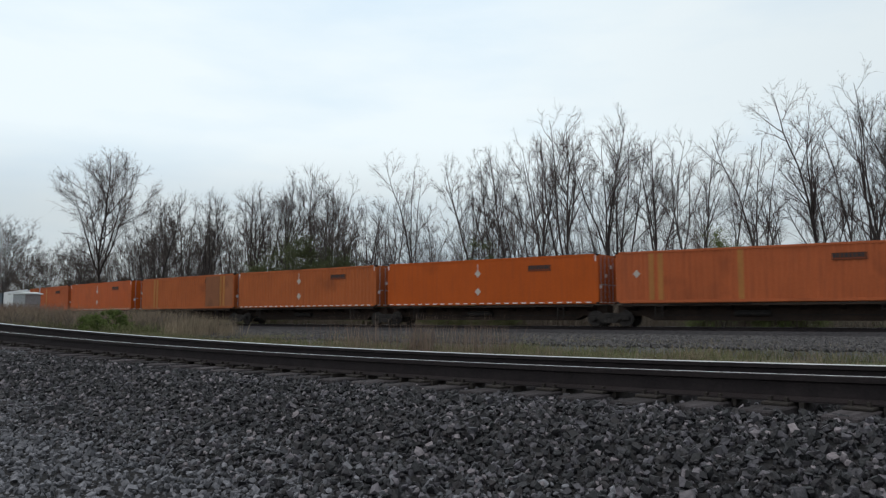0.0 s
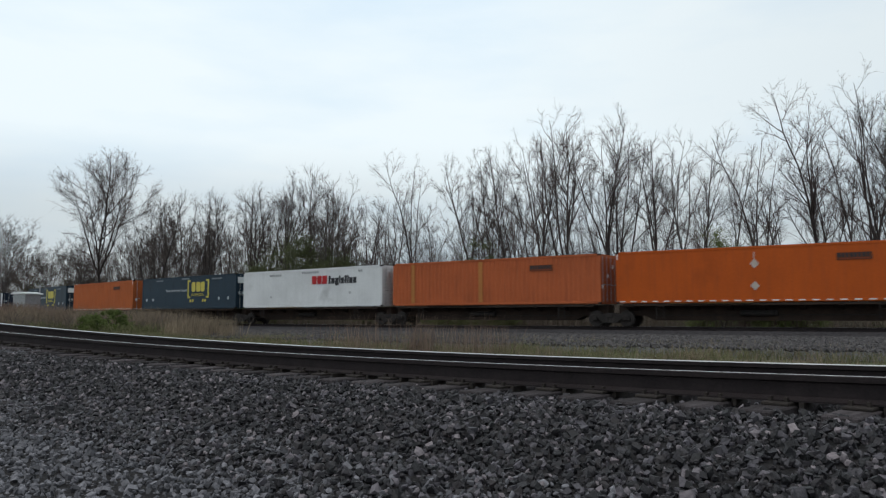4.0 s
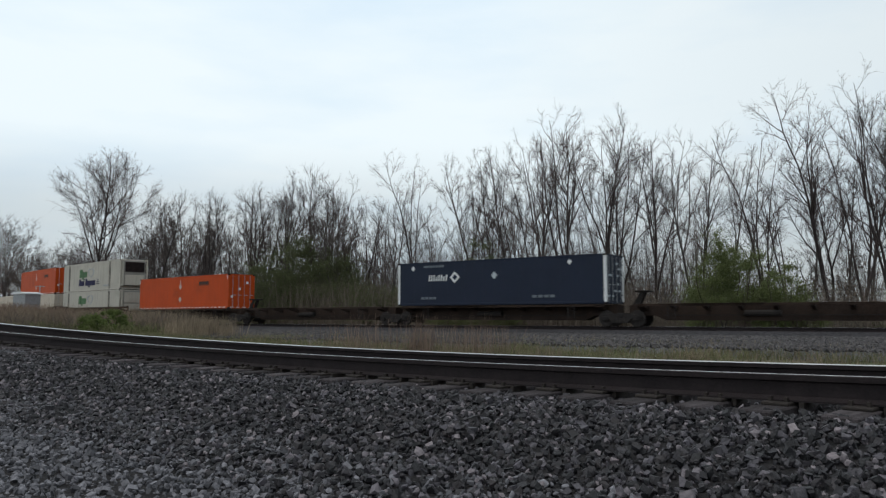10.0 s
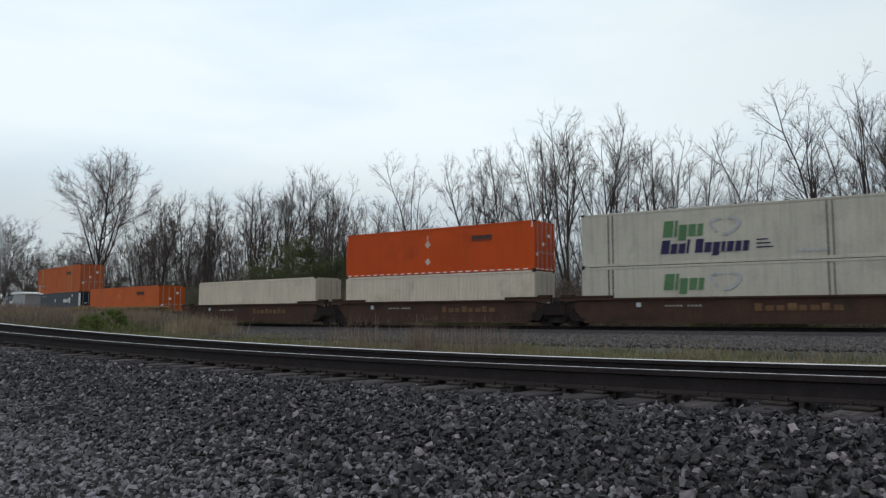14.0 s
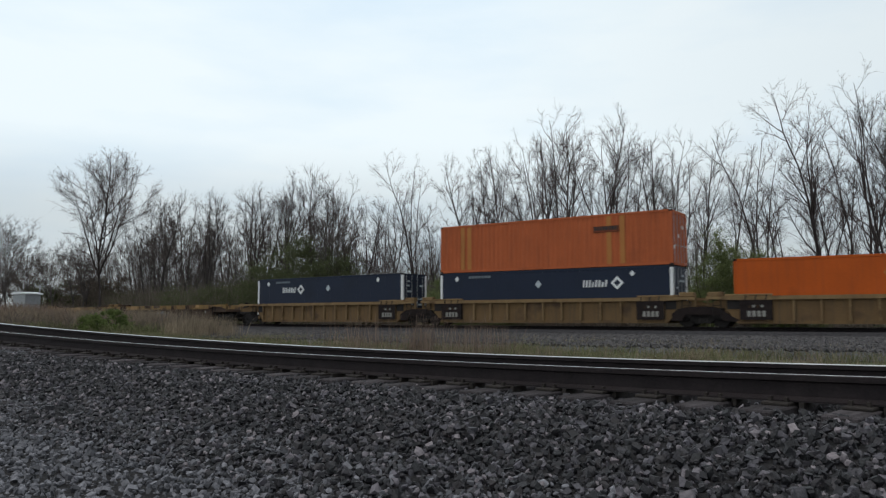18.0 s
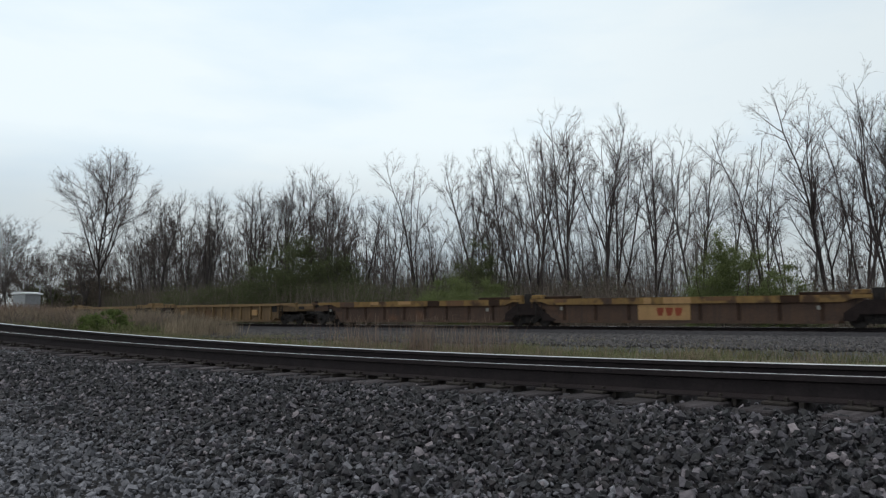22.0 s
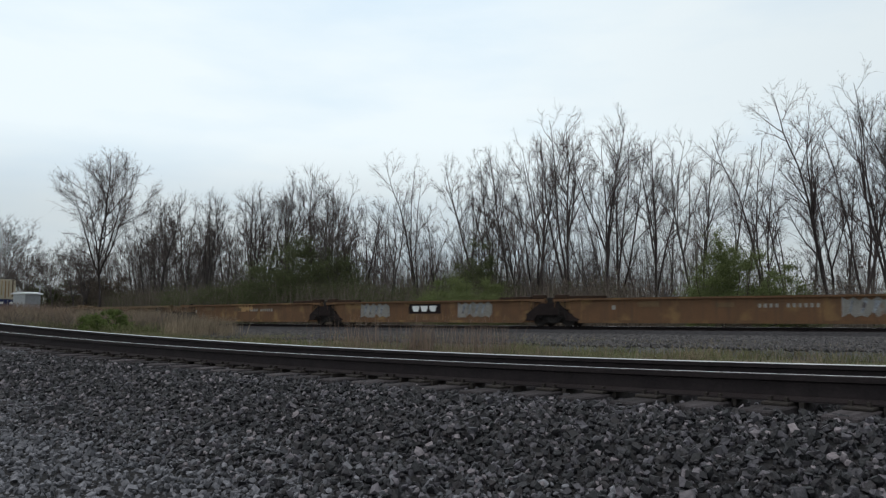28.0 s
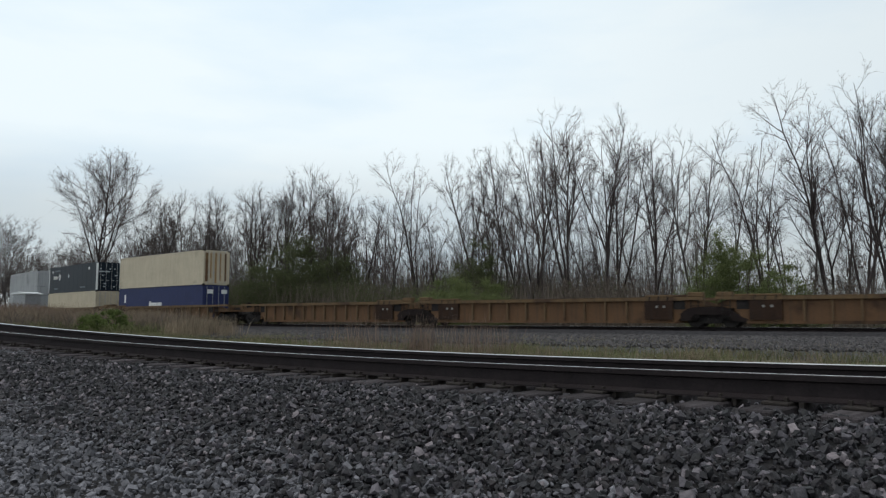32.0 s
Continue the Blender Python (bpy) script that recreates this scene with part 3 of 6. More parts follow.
def spine_car(rear, front, ends, yellow=False, hitch=False):
    """One unit of a spine car: a deep centre sill, cross arms that carry the container, trucks under its ends."""
    L = front - rear
    c = (rear + front) / 2
    ob = empty("spine_car", "grimy brown spine car unit" + (" carrying one container" if not hitch else ", empty, with its trailer hitch raised"), "rail car", "units of the spine cars")
    lo, hi = -L / 2 + (1.0 if "r" in ends else 0.35), L / 2 - (1.0 if "f" in ends else 0.35)
    bm = bmesh.new()
    prism(bm, [(lo, 0.42), (lo + 1.5, 0.42), (lo + 2.1, 0.15), (hi - 2.1, 0.15), (hi - 1.5, 0.42), (hi, 0.50), (hi, 1.02), (lo, 1.02)], -0.42, 0.42)
    sill = part("center_sill", bm, M["spine_brown"], ob)
    n = 9
    for i in range(n):
        x = lo + 0.9 + (hi - lo - 1.8) * i / (n - 1)
        big = i in (0, n - 1)
        w = 0.22 if big else 0.10
        for sg in (-1, 1):
            bm = bmesh.new()
            a = [bm.verts.new(v) for v in ((x - w, sg * 0.4, 0.70), (x + w, sg * 0.4, 0.70), (x + w, sg * 0.4, 1.03), (x - w, sg * 0.4, 1.03))]
            b = [bm.verts.new(v) for v in ((x - w, sg * 1.28, 0.93), (x + w, sg * 1.28, 0.93), (x + w, sg * 1.28, 1.05), (x - w, sg * 1.28, 1.05))]
            bm.faces.new(a)
            bm.faces.new(b[::-1])
            for k in range(4):
                bm.faces.new((a[k], b[k], b[(k + 1) % 4], a[(k + 1) % 4]))
            part("cross_arm", bm, M["spine_brown"], ob)
    for y in (-1.22, 1.22):
        bm = boxed(lo + 0.5, y - 0.06, 0.945, hi - 0.5, y + 0.06, 1.075, bevel=0.012)
        part("side_sill", bm, M["spine_brown"], ob)
        part("walkway", boxed(lo + 3.2, y * 0.97 - 0.19, 1.06, lo + 7.4, y * 0.97 + 0.19, 1.085), M["chord_yellow"] if yellow else M["spine_brown"], ob, "narrow grated walkway")
    for x in (lo + 0.75, hi - 0.75):
        for y in (-1.14, 1.14):
            part("container_pedestal", boxed(x - 0.16, y - 0.13, 1.05, x + 0.16, y + 0.13, 1.095), M["steel_dark"], ob)
    bm = bmesh.new()
    cyl(bm, (-1.6, -0.55, 0.55), (0.2, -0.55, 0.55), 0.16, 10)
    part("brake_reservoir", bm, M["steel_dark"], ob)
    part("brake_pipe", boxed(lo + 2, -0.50, 0.42, hi - 2, -0.45, 0.47), M["steel_dark"], ob)
    for x in (lo + 2.6, hi - 2.6):
        child("ladder", cached("ladder", fill_ladder, M["steel_dark"]), ob, m=pose(x, -1.26, 0.0) @ Matrix.Diagonal((1, 1, 0.72, 1)))
    if hitch:
        bm = bmesh.new()
        prism(bm, [(lo + 0.1, 1.02), (lo + 0.5, 1.02), (lo + 0.85, 1.75), (lo + 0.6, 1.80)], -0.25, -0.17)
        prism(bm, [(lo + 0.1, 1.02), (lo + 0.5, 1.02), (lo + 0.85, 1.75), (lo + 0.6, 1.80)], 0.17, 0.25)
        box(bm, lo + 0.3, -0.42, 1.76, lo + 1.15, 0.42, 1.86, 0.03)
        part("trailer_hitch", bm, M["steel_dark"], ob)
    for o in ob.children:
        o.matrix_basis = Matrix.Translation((0, 0, DECK - 1.10)) @ o.matrix_basis
    truck(ob, -L / 2 + (1.9 if "r" in ends else 0.0))
    if "f" in ends:
        truck(ob, L / 2 - 1.75)
        child("coupler", cached("coupler", fill_coupler, M["steel_dark"]), ob, m=pose(L / 2 - 0.35, 0, 0))
    if "r" in ends:
        child("coupler", cached("coupler", fill_coupler, M["steel_dark"]), ob, m=pose(-L / 2 + 0.35, 0, 0, 0, 0, 180))
    return rides(ob, c)


def well_car(rear, front, ends, body, chord, ribbed, label, marks=()):
    """One unit of a well car: two deep side walls, a low floor between, platforms over the trucks."""
    L, c = front - rear, (rear + front) / 2
    ob = empty("well_car", label, "rail car", "units of the well cars")
    lo, hi = -L / 2 + (3.0 if "r" in ends else 1.25), L / 2 - ((2.55 if body is M["well_brown"] else 3.0) if "f" in ends else 1.25)
    lo2, hi2 = -L / 2 + (0.7 if "r" in ends else 0.28), L / 2 - (0.7 if "f" in ends else 0.28)
    top, chord_h = 1.62, (0.20 if ribbed else 0.10) if body is not M["well_rusty"] else 0.36
    for y, sg in ((-1.36, -1), (1.36, 1)):
        bm = bmesh.new()
        prism(bm, [(lo, 0.95), (lo + 0.55, 0.22), (hi - 0.55, 0.22), (hi, 0.95), (hi, top - 0.02), (lo, top - 0.02)], y - 0.02, y + 0.02)
        wall = part("side_wall", bm, body, ob)
        bm = bmesh.new()
        prism(bm, [(lo2, top - 0.16), (lo - 0.3, top - 0.16), (lo + 0.3, top - chord_h), (hi - 0.3, top - chord_h), (hi + 0.3, top - 0.16), (hi2, top - 0.16), (hi2, top), (lo2, top)], y - (0.19 if ribbed else 0.15) if sg < 0 else y - 0.06, y + 0.06 if sg < 0 else y + (0.19 if ribbed else 0.15))
        part("top_chord", bm, chord, wall)
        bm = bmesh.new()
        prism(bm, [(lo + 0.55, 0.20), (hi - 0.55, 0.20), (hi - 0.55, 0.36), (lo + 0.55, 0.36)], y - 0.06, y + 0.03)
        part("bottom_chord", bm, body, wall)
        n = 13 if ribbed else 6
        hgt = top - chord_h
        # ribs take the paler chord paint: their light relief is put into colour
        rib = cached("rib" if ribbed else "seam", lambda bm: box(bm, -0.05, -0.15, 0.0, 0.05, 0.0, 1.0) if ribbed else box(bm, -0.03, -0.012, 0.0, 0.03, 0.0, 1.0), chord if ribbed else body)
        for i in range(n):
            x = lo + 0.75 + (hi - lo - 1.5) * i / (n - 1)
            child("rib", rib, wall, m=pose(x, y + (-0.02 if sg < 0 else 0.125 if ribbed else 0.032), 0.36) @ Matrix.Diagonal((1, 1, hgt - 0.36, 1)))
        if body is M["well_rusty"]:
            for i in range(8):
                x = lo + 1.2 + (hi - lo - 2.4) * i / 7
                child("side_post", cached("side_post", lambda bm: box(bm, -0.09, -0.05, 0.0, 0.09, 0.0, 1.0), M["rust_dark"]), wall, m=pose(x, y + (-0.02 if sg < 0 else 0.07), 0.36) @ Matrix.Diagonal((1, 1, hgt - 0.36, 1)))
        for x in (lo + 0.4, hi - 0.4):
            part("reinforcing_plate", boxed(x - 0.34, y - 0.045, 0.95, x + 0.34, y + 0.03, top - chord_h), M["steel_dark"] if ribbed else body, wall)
    for i in range(5):
        x = lo + 1 + (hi - lo - 2) * i / 4
        part("floor_beam", boxed(x - 0.2, -1.34, 0.30, x + 0.2, 1.34, 0.48), body, ob)
    for x, e, sg in ((lo2, lo, -1), (hi2, hi, 1)):
        a, b = min(x, e + 0.05 * sg), max(x, e + 0.05 * sg)
        part("end_platform", boxed(a, -1.28, 1.02, b, 1.28, 1.16), body, ob)
        for y in (-1.30, 1.30):
            bm = bmesh.new()
            prism(bm, [(e, 1.0), (x, 1.0), (x, 1.2), ((x + e) / 2, top - 0.2), (e, top - 0.15)][::1 if sg < 0 else -1], y - 0.03, y + 0.03)
            part("end_web", bm, body, ob)
        part("end_sill", boxed(a, -0.35, 0.74, b, 0.35, 1.02), M["steel_dark"], ob)
        part("bulkhead", boxed(e - 0.06, -1.30, 0.40, e + 0.06, 1.30, 1.16), body, ob)
        part("end_post", boxed(x - 0.08 if sg > 0 else x, -1.40, 1.10, x if sg > 0 else x + 0.08, -1.25, top + 0.06), chord, ob)
    for x in (lo - 0.45, hi + 0.45):
        child("ladder", cached("ladder", fill_ladder, M["steel_dark"]), ob, m=pose(x, -1.43, 0.12))
    for joint, sg in [(-L / 2, 1)] * ("r" not in ends) + [(L / 2, -1)] * ("f" not in ends):
        def span(d0, d1):
            return min(joint + sg * d0, joint + sg * d1), max(joint + sg * d0, joint + sg * d1)
        a, b = span(0.34, 1.15)
        part("end_cap", boxed(a, -1.47, top + 0.004, b, -1.05, top + 0.24, bevel=0.03), M["chord_yellow"] if body is M["well_rusty"] else chord if ribbed else M["rust_dark"], ob)
        a, b = span(1.2, 3.5)
        part("raised_rail", boxed(a, -1.45, top + 0.004, b, -1.22, top + (0.11 if ribbed else 0.15), bevel=0.02), chord if ribbed else M["rust_dark"], ob)
        if ribbed:
            a, b = span(1.95, 3.5)
            panel = part("number_panel", boxed(a, -1.545, 0.40, b, -1.375, top - chord_h - 0.01), M["rust_dark"] if body is M["well_umber"] else M["arm_dark"], ob, "black number panel")
            for k in range(4):
                part("number_bars", boxed(a + 0.36 + 0.24 * k, -1.552, 0.56, a + 0.52 + 0.24 * k, -1.54, 0.86), M["rust_dark"] if body is M["well_umber"] else M["bar_grey"], panel)
                part("number_bars", boxed(a + 0.42 + 0.2 * k, -1.552, 1.0 + 0.03 * (k % 2), a + 0.54 + 0.2 * k, -1.54, 1.16), M["bar_grey"] if k % 2 else M["rust_dark"], panel)
            for k in range(3):
                x = a + 0.25 + 0.5 * k
                bm = bmesh.new()
                cyl(bm, (x, -1.56, top - 0.20), (x + 0.07, -1.58, top + 0.04), 0.03, 6)
                part("brake_hose", bm, M["steel_dark"], ob)
        else:
            a, b = span(0.0, 0.30)
            part("end_stand", boxed(a, -1.2, 1.2, b, -0.75, 1.95 if body is M["well_rusty"] else 1.72, bevel=0.03), M["steel_dark"], ob, "dark stand over the joint")
            a, b = span(1.55, 1.75)
            part("decal", boxed(a, -1.40, 1.05, b, -1.375, 1.35), M["white_mark"] if body is M["well_orange"] else M["bar_grey"], ob)
    if body is M["well_rusty"]:
        rr = random.Random(int(rear))
        x = lo + 0.6
        while x < hi - 1.2:
            w = rr.uniform(0.4, 1.5)
            part("paint_patch", boxed(x, -1.518, top - rr.choice((0.36, 0.36, 0.22)), min(x + w, hi - 0.6), -1.505, top - 0.01), M[rr.choice(("well_rusty", "rust_dark", "panel_tan", "well_umber"))], ob, "chipped patch on the top rail")
            x += w + rr.uniform(0.5, 2.4)
    for name, x0, z0, x1, z1, m, lab in marks:
        if name == "emblem" and body is not M["well_brown"]:
            w, h = x1 - x0, z1 - z0
            bm = bmesh.new()
            prism(bm, [(x0 + 0.18 * w, z0), (x1 - 0.18 * w, z0), (x1 + 0.05 * w, z0 + 0.6 * h), (x1 + 0.05 * w, z1), (x0, z1), (x0, z0 + 0.6 * h)], -1.452 if body is M["well_rusty"] else -1.41, -1.375)
            part(name, bm, M[m], ob, lab)
            continue
        part(name, boxed(x0, -1.446 if body is M["well_rusty"] and name == "emblem_panel" else -1.41 if name == "emblem" else -1.405 if not ribbed else -1.50, z0, x1, -1.382, z1), M[m], ob, lab)
    if "r" not in ends:
        for y in (-1.24, 1.24):
            bm = bmesh.new()
            crest = 1.08 if ribbed else 1.36
            prism(bm, [(-1.55, 0.34), (-1.05, 0.34), (-0.85, 0.66), (0.85, 0.66), (1.05, 0.34), (1.80, 0.28), (1.90, 0.40), (1.50, 0.58), (1.05, 0.94), (0.62, crest), (-0.62, crest), (-1.20, 0.98), (-1.55, 0.72)], y - 0.16 if y < 0 else y - 0.05, y + 0.05 if y < 0 else y + 0.16)
            part("articulation_arm", bm, M["arm_dark"], ob, "greasy dark arm over the shared truck", pose(-L / 2, 0, 0))
    truck(ob, -L / 2 + (1.95 if "r" in ends else 0.0))
    if "f" in ends:
        truck(ob, L / 2 - 1.95)
        child("coupler", cached("coupler", fill_coupler, M["steel_dark"]), ob, m=pose(L / 2 - 0.3, 0, 0))
        bm = bmesh.new()
        cyl(bm, (L / 2 - 0.78, 0.6, 1.55), (L / 2 - 0.70, 0.6, 1.55), 0.26, 14)
        part("hand_brake_wheel", bm, M["steel_dark"], ob)
        part("hand_brake_stand", boxed(L / 2 - 0.9, 0.5, 1.15, L / 2 - 0.78, 0.7, 1.7), M["steel_dark"], ob)
    if "r" in ends:
        child("coupler", cached("coupler", fill_coupler, M["steel_dark"]), ob, m=pose(-L / 2 + 0.3, 0, 0, 0, 0, 180))
    return rides(ob, c)


HT, HW = 2.896, 1.295


def blocks(parent, name, x, z, h, widths, gap, material, label="", talls="", slant=0.0, proud=HW + 0.012):
    """A row of plain upright blocks, where the side carries lettering."""
    for i, w in enumerate(widths):
        k = talls[i] if i < len(talls) else "A"
        top, low = {"A": (1.0, 0.0), "x": (0.72, 0.0), "p": (0.72, -0.25), "s": (0.45, 0.2)}[k]
        d = slant * h
        bm = bmesh.new()
        prism(bm, [(x + d * low, z + h * low), (x + w + d * low, z + h * low), (x + w + d * top, z + h * top), (x + d * top, z + h * top)], -proud, -HW + 0.02)
        part(name, bm, material, parent, label)
        x += w + gap


def diamond(parent, x, z, r, material, name="placard", hollow=False):
    bm = bmesh.new()
    if hollow:
        for (ax, az), (bx, bz) in (((-r, 0), (0, r)), ((0, r), (r, 0)), ((r, 0), (0, -r)), ((0, -r), (-r, 0))):
            k = 0.55
            prism(bm, [(x + ax, z + az), (x + bx, z + bz), (x + bx * k, z + bz * k), (x + ax * k, z + az * k)], -HW - 0.010, -HW + 0.02)
    else:
        prism(bm, [(x - r, z), (x, z + r * 1.15), (x + r, z), (x, z - r * 1.15)], -HW - 0.010, -HW + 0.02)
    return part(name, bm, material, parent)


def patch(parent, name, x0, z0, x1, z1, material, label="", proud=0.010):
    return part(name, boxed(x0, -HW - proud, z0, x1, -HW + 0.02, z1), material, parent, label)


def words(parent, text, x, z, size, material):
    cu = bpy.data.curves.new("words", "FONT")
    cu.body, cu.size, cu.extrude = text, size, 0.004
    tmp = bpy.data.objects.new("words", cu)
    me = bpy.data.meshes.new_from_object(tmp)
    bpy.data.objects.remove(tmp)
    me.materials.clear()
    me.materials.append(material)
    return child("lettering", me, parent, 'lettering that reads "%s"' % text, pose(x, -HW - 0.012, z, 90, 0, 0))


def container(rear, front, level, body, label, ribs=0, post=None, doors="front", tape=False, roof=None, trim=None):
    """A box container: ribbed side panels between corner posts and rails, castings, end doors with lock bars."""
    L, c = front - rear, (rear + front) / 2
    ob = empty("container", label, "container", "containers on the train")
    a, b = -L / 2, L / 2
    trim = trim or body
    for sg in (-1, 1):
        y = sg * HW
        xs, zs = [], []
        if ribs:
            p = (L - 0.3) / ribs
            depth = 0.036
            for i in range(ribs):
                x0 = a + 0.15 + i * p
                xs += [x0, x0 + p * 0.36, x0 + p * 0.5, x0 + p * 0.86]
                zs += [0.0, 0.0, depth, depth]
            xs.append(b - 0.15)
            zs.append(0.0)
        else:
            n = 11
            for i in range(n):
                x0 = a + 0.15 + (L - 0.3) * i / n
                xs += [x0, x0 + (L - 0.3) / n - 0.10, x0 + (L - 0.3) / n - 0.085]
                zs += [0.006, 0.006, 0.0]
            xs.append(b - 0.15)
            zs.append(0.0)
        vs = [(x, y - sg * (d + 0.012), z) for x, d in zip(xs, zs) for z in (0.16, HT - 0.12)]
        fs = [(2 * i, 2 * i + 2, 2 * i + 3, 2 * i + 1) if sg < 0 else (2 * i, 2 * i + 1, 2 * i + 3, 2 * i + 2) for i in range(len(xs) - 1)]
        child("side_panel", mesh_np("side_panel", vs, fs, body), ob)
        part("top_rail", boxed(a + 0.1, min(y, y - sg * 0.08), HT - 0.13, b - 0.1, max(y, y - sg * 0.08), HT, bevel=0.01), trim, ob)
        part("bottom_rail", boxed(a + 0.1, min(y, y - sg * 0.08), 0.02, b - 0.1, max(y, y - sg * 0.08), 0.17, bevel=0.01), trim, ob)
        for x0, x1 in ((a, a + 0.17), (b - 0.17, b)):
            part("corner_post", boxed(x0, min(y, y - sg * 0.16), 0.1, x1, max(y, y - sg * 0.16), HT - 0.1, bevel=0.01), post or trim, ob, "white corner post" if post else "")
    for x in (a + 0.09, b - 0.09):
        for y in (-HW + 0.085, HW - 0.085):
            for z in (0.0, HT - 0.118):
                child("corner_casting", cached("corner_casting", lambda bm: box(bm, -0.092, -0.092, 0, 0.092, 0.092, 0.12, 0.015), M["steel_dark"]), ob, m=pose(x, y, z))
    part("roof", boxed(a + 0.05, -HW + 0.04, HT - 0.05, b - 0.05, HW - 0.04, HT - 0.015), roof or body, ob)
    part("floor", boxed(a + 0.05, -HW + 0.04, 0.06, b - 0.05, HW - 0.04, 0.16), M["steel_dark"], ob)
    for x, sg in ((a, -1), (b, 1)):
        xo, xi = x - sg * 0.02, x - sg * 0.09
        part("end_frame", boxed(min(xo, xi), -HW + 0.14, 0.02, max(xo, xi), HW - 0.14, 0.2), trim, ob)
        part("header", boxed(min(xo, xi), -HW + 0.14, HT - 0.22, max(xo, xi), HW - 0.14, HT - 0.02), trim, ob)
        if (doors == "front") == (sg > 0):
            for y0, y1 in ((-HW + 0.15, -0.01), (0.01, HW - 0.15)):
                xo2 = x - sg * 0.05
                door = part("door", boxed(min(xo2, xo2 - sg * 0.05), y0, 0.2, max(xo2, xo2 - sg * 0.05), y1, HT - 0.22, bevel=0.012), body, ob)
                for f in (0.25, 0.75):
                    yy = y0 + (y1 - y0) * f
                    bm = bmesh.new()
                    cyl(bm, (x - sg * 0.025, yy, 0.08), (x - sg * 0.025, yy, HT - 0.1), 0.02, 8)
                    box(bm, min(x - sg * 0.04, x), yy - 0.05, 1.1, max(x - sg * 0.04, x), yy + 0.3, 1.15)
                    part("lock_bar", bm, M["grey"], door, "grey steel lock bar")
                for z in (0.5, 1.1, 1.7, 2.3):
                    yy = y0 if y0 < 0 else y1 - 0.16
                    part("hinge", boxed(min(x - sg * 0.045, x - sg * 0.01), yy, z, max(x - sg * 0.045, x - sg * 0.01), yy + 0.16, z + 0.09), trim, door)
        else:
            bm = bmesh.new()
            for i in range(8):
                y0 = -HW + 0.15 + i * (2 * HW - 0.3) / 8
                box(bm, min(x - sg * 0.05, x - sg * 0.1), y0, 0.2, max(x - sg * 0.05, x - sg * 0.1), y0 + 0.2, HT - 0.22)
            box(bm, min(x - sg * 0.09, x - sg * 0.12), -HW + 0.1, 0.15, max(x - sg * 0.09, x - sg * 0.12), HW - 0.1, HT - 0.15)
            part("end_wall", bm, body, ob)
    if tape:
        bm = bmesh.new()
        n = int(L / 0.62)
        for i in range(n):
            x0 = a + 0.2 + i * (L - 0.4) / n
            box(bm, x0, -HW - 0.006, 0.07, x0 + 0.32, -HW + 0.01, 0.13)
        for i in range(4):
            y0 = -HW + 0.2 + i * 0.6
            box(bm, b - 0.01, y0, 0.07, b + 0.004, y0 + 0.32, 0.13)
        part("reflective_tape", bm, M["white_mark"], ob, "dashed white reflective tape")
        for x in (a + 0.1, b - 0.14):
            part("reflector", boxed(x - 0.05, -HW - 0.005, HT - 0.42, x + 0.01, -HW + 0.01, HT - 0.04), M["white_mark"], ob)
    dz = {"deck": DECK, "well": 0.66, "low": 0.486, "top": 3.392}[level]
    ob["span"] = L
    return rides(ob, c, dz)


def plate(ob, x, z, w=1.55, h=0.36):
    """A dark nameplate with a paler row of blocks."""
    base = patch(ob, "nameplate", x, z, x + w, z + h, M["brown_mark"], "dark brown nameplate")
    for i in range(8):
        x0 = x + 0.06 + i * (w - 0.12) / 8
        part("number_bars", boxed(x0, -HW - 0.014, z + 0.13, x0 + (w - 0.12) / 8 * (0.55 if i % 3 else 0.7), -HW + 0.01, z + h - 0.03), M["black_mark"], base)
    part("number_bars", boxed(x + 0.1, -HW - 0.014, z + 0.04, x + w - 0.1, -HW + 0.01, z + 0.085), M["russet_mark"], base)


def orange_box(r, f, level, body, ribs, diamonds=True, seams=(), note="", doors="front", tape=True, named=True):
    ob = container(r, f, level, M[body], note or "bright orange steel container with dashed white tape", ribs=ribs, tape=tape, doors=doors)
    L = f - r
    if named:
        plate(ob, L / 2 - 4.6, 2.02)
    if diamonds:
        for z in (0.85, 2.0):
            diamond(ob, -L / 2 + 7.4, z, 0.22, M["pale_mark"])
        patch(ob, "marking", -L / 2 + 7.37, 2.25, -L / 2 + 7.42, 2.6, M["pale_mark"])
    for x in seams:
        patch(ob, "repair_strip", -L / 2 + x, 0.18, -L / 2 + x + 0.28, HT - 0.14, M["strip_tan"], "paler tan repair strip", 0.006)
    for i, z in ((0, 0.9), (1, 1.55), (2, 2.1)):
        part("placard", boxed(L / 2 - 0.02, -HW + 0.25 + 0.75 * i, z, L / 2 + 0.006, -HW + 0.45 + 0.75 * i, z + 0.2), M["white_mark"], ob)
    return ob


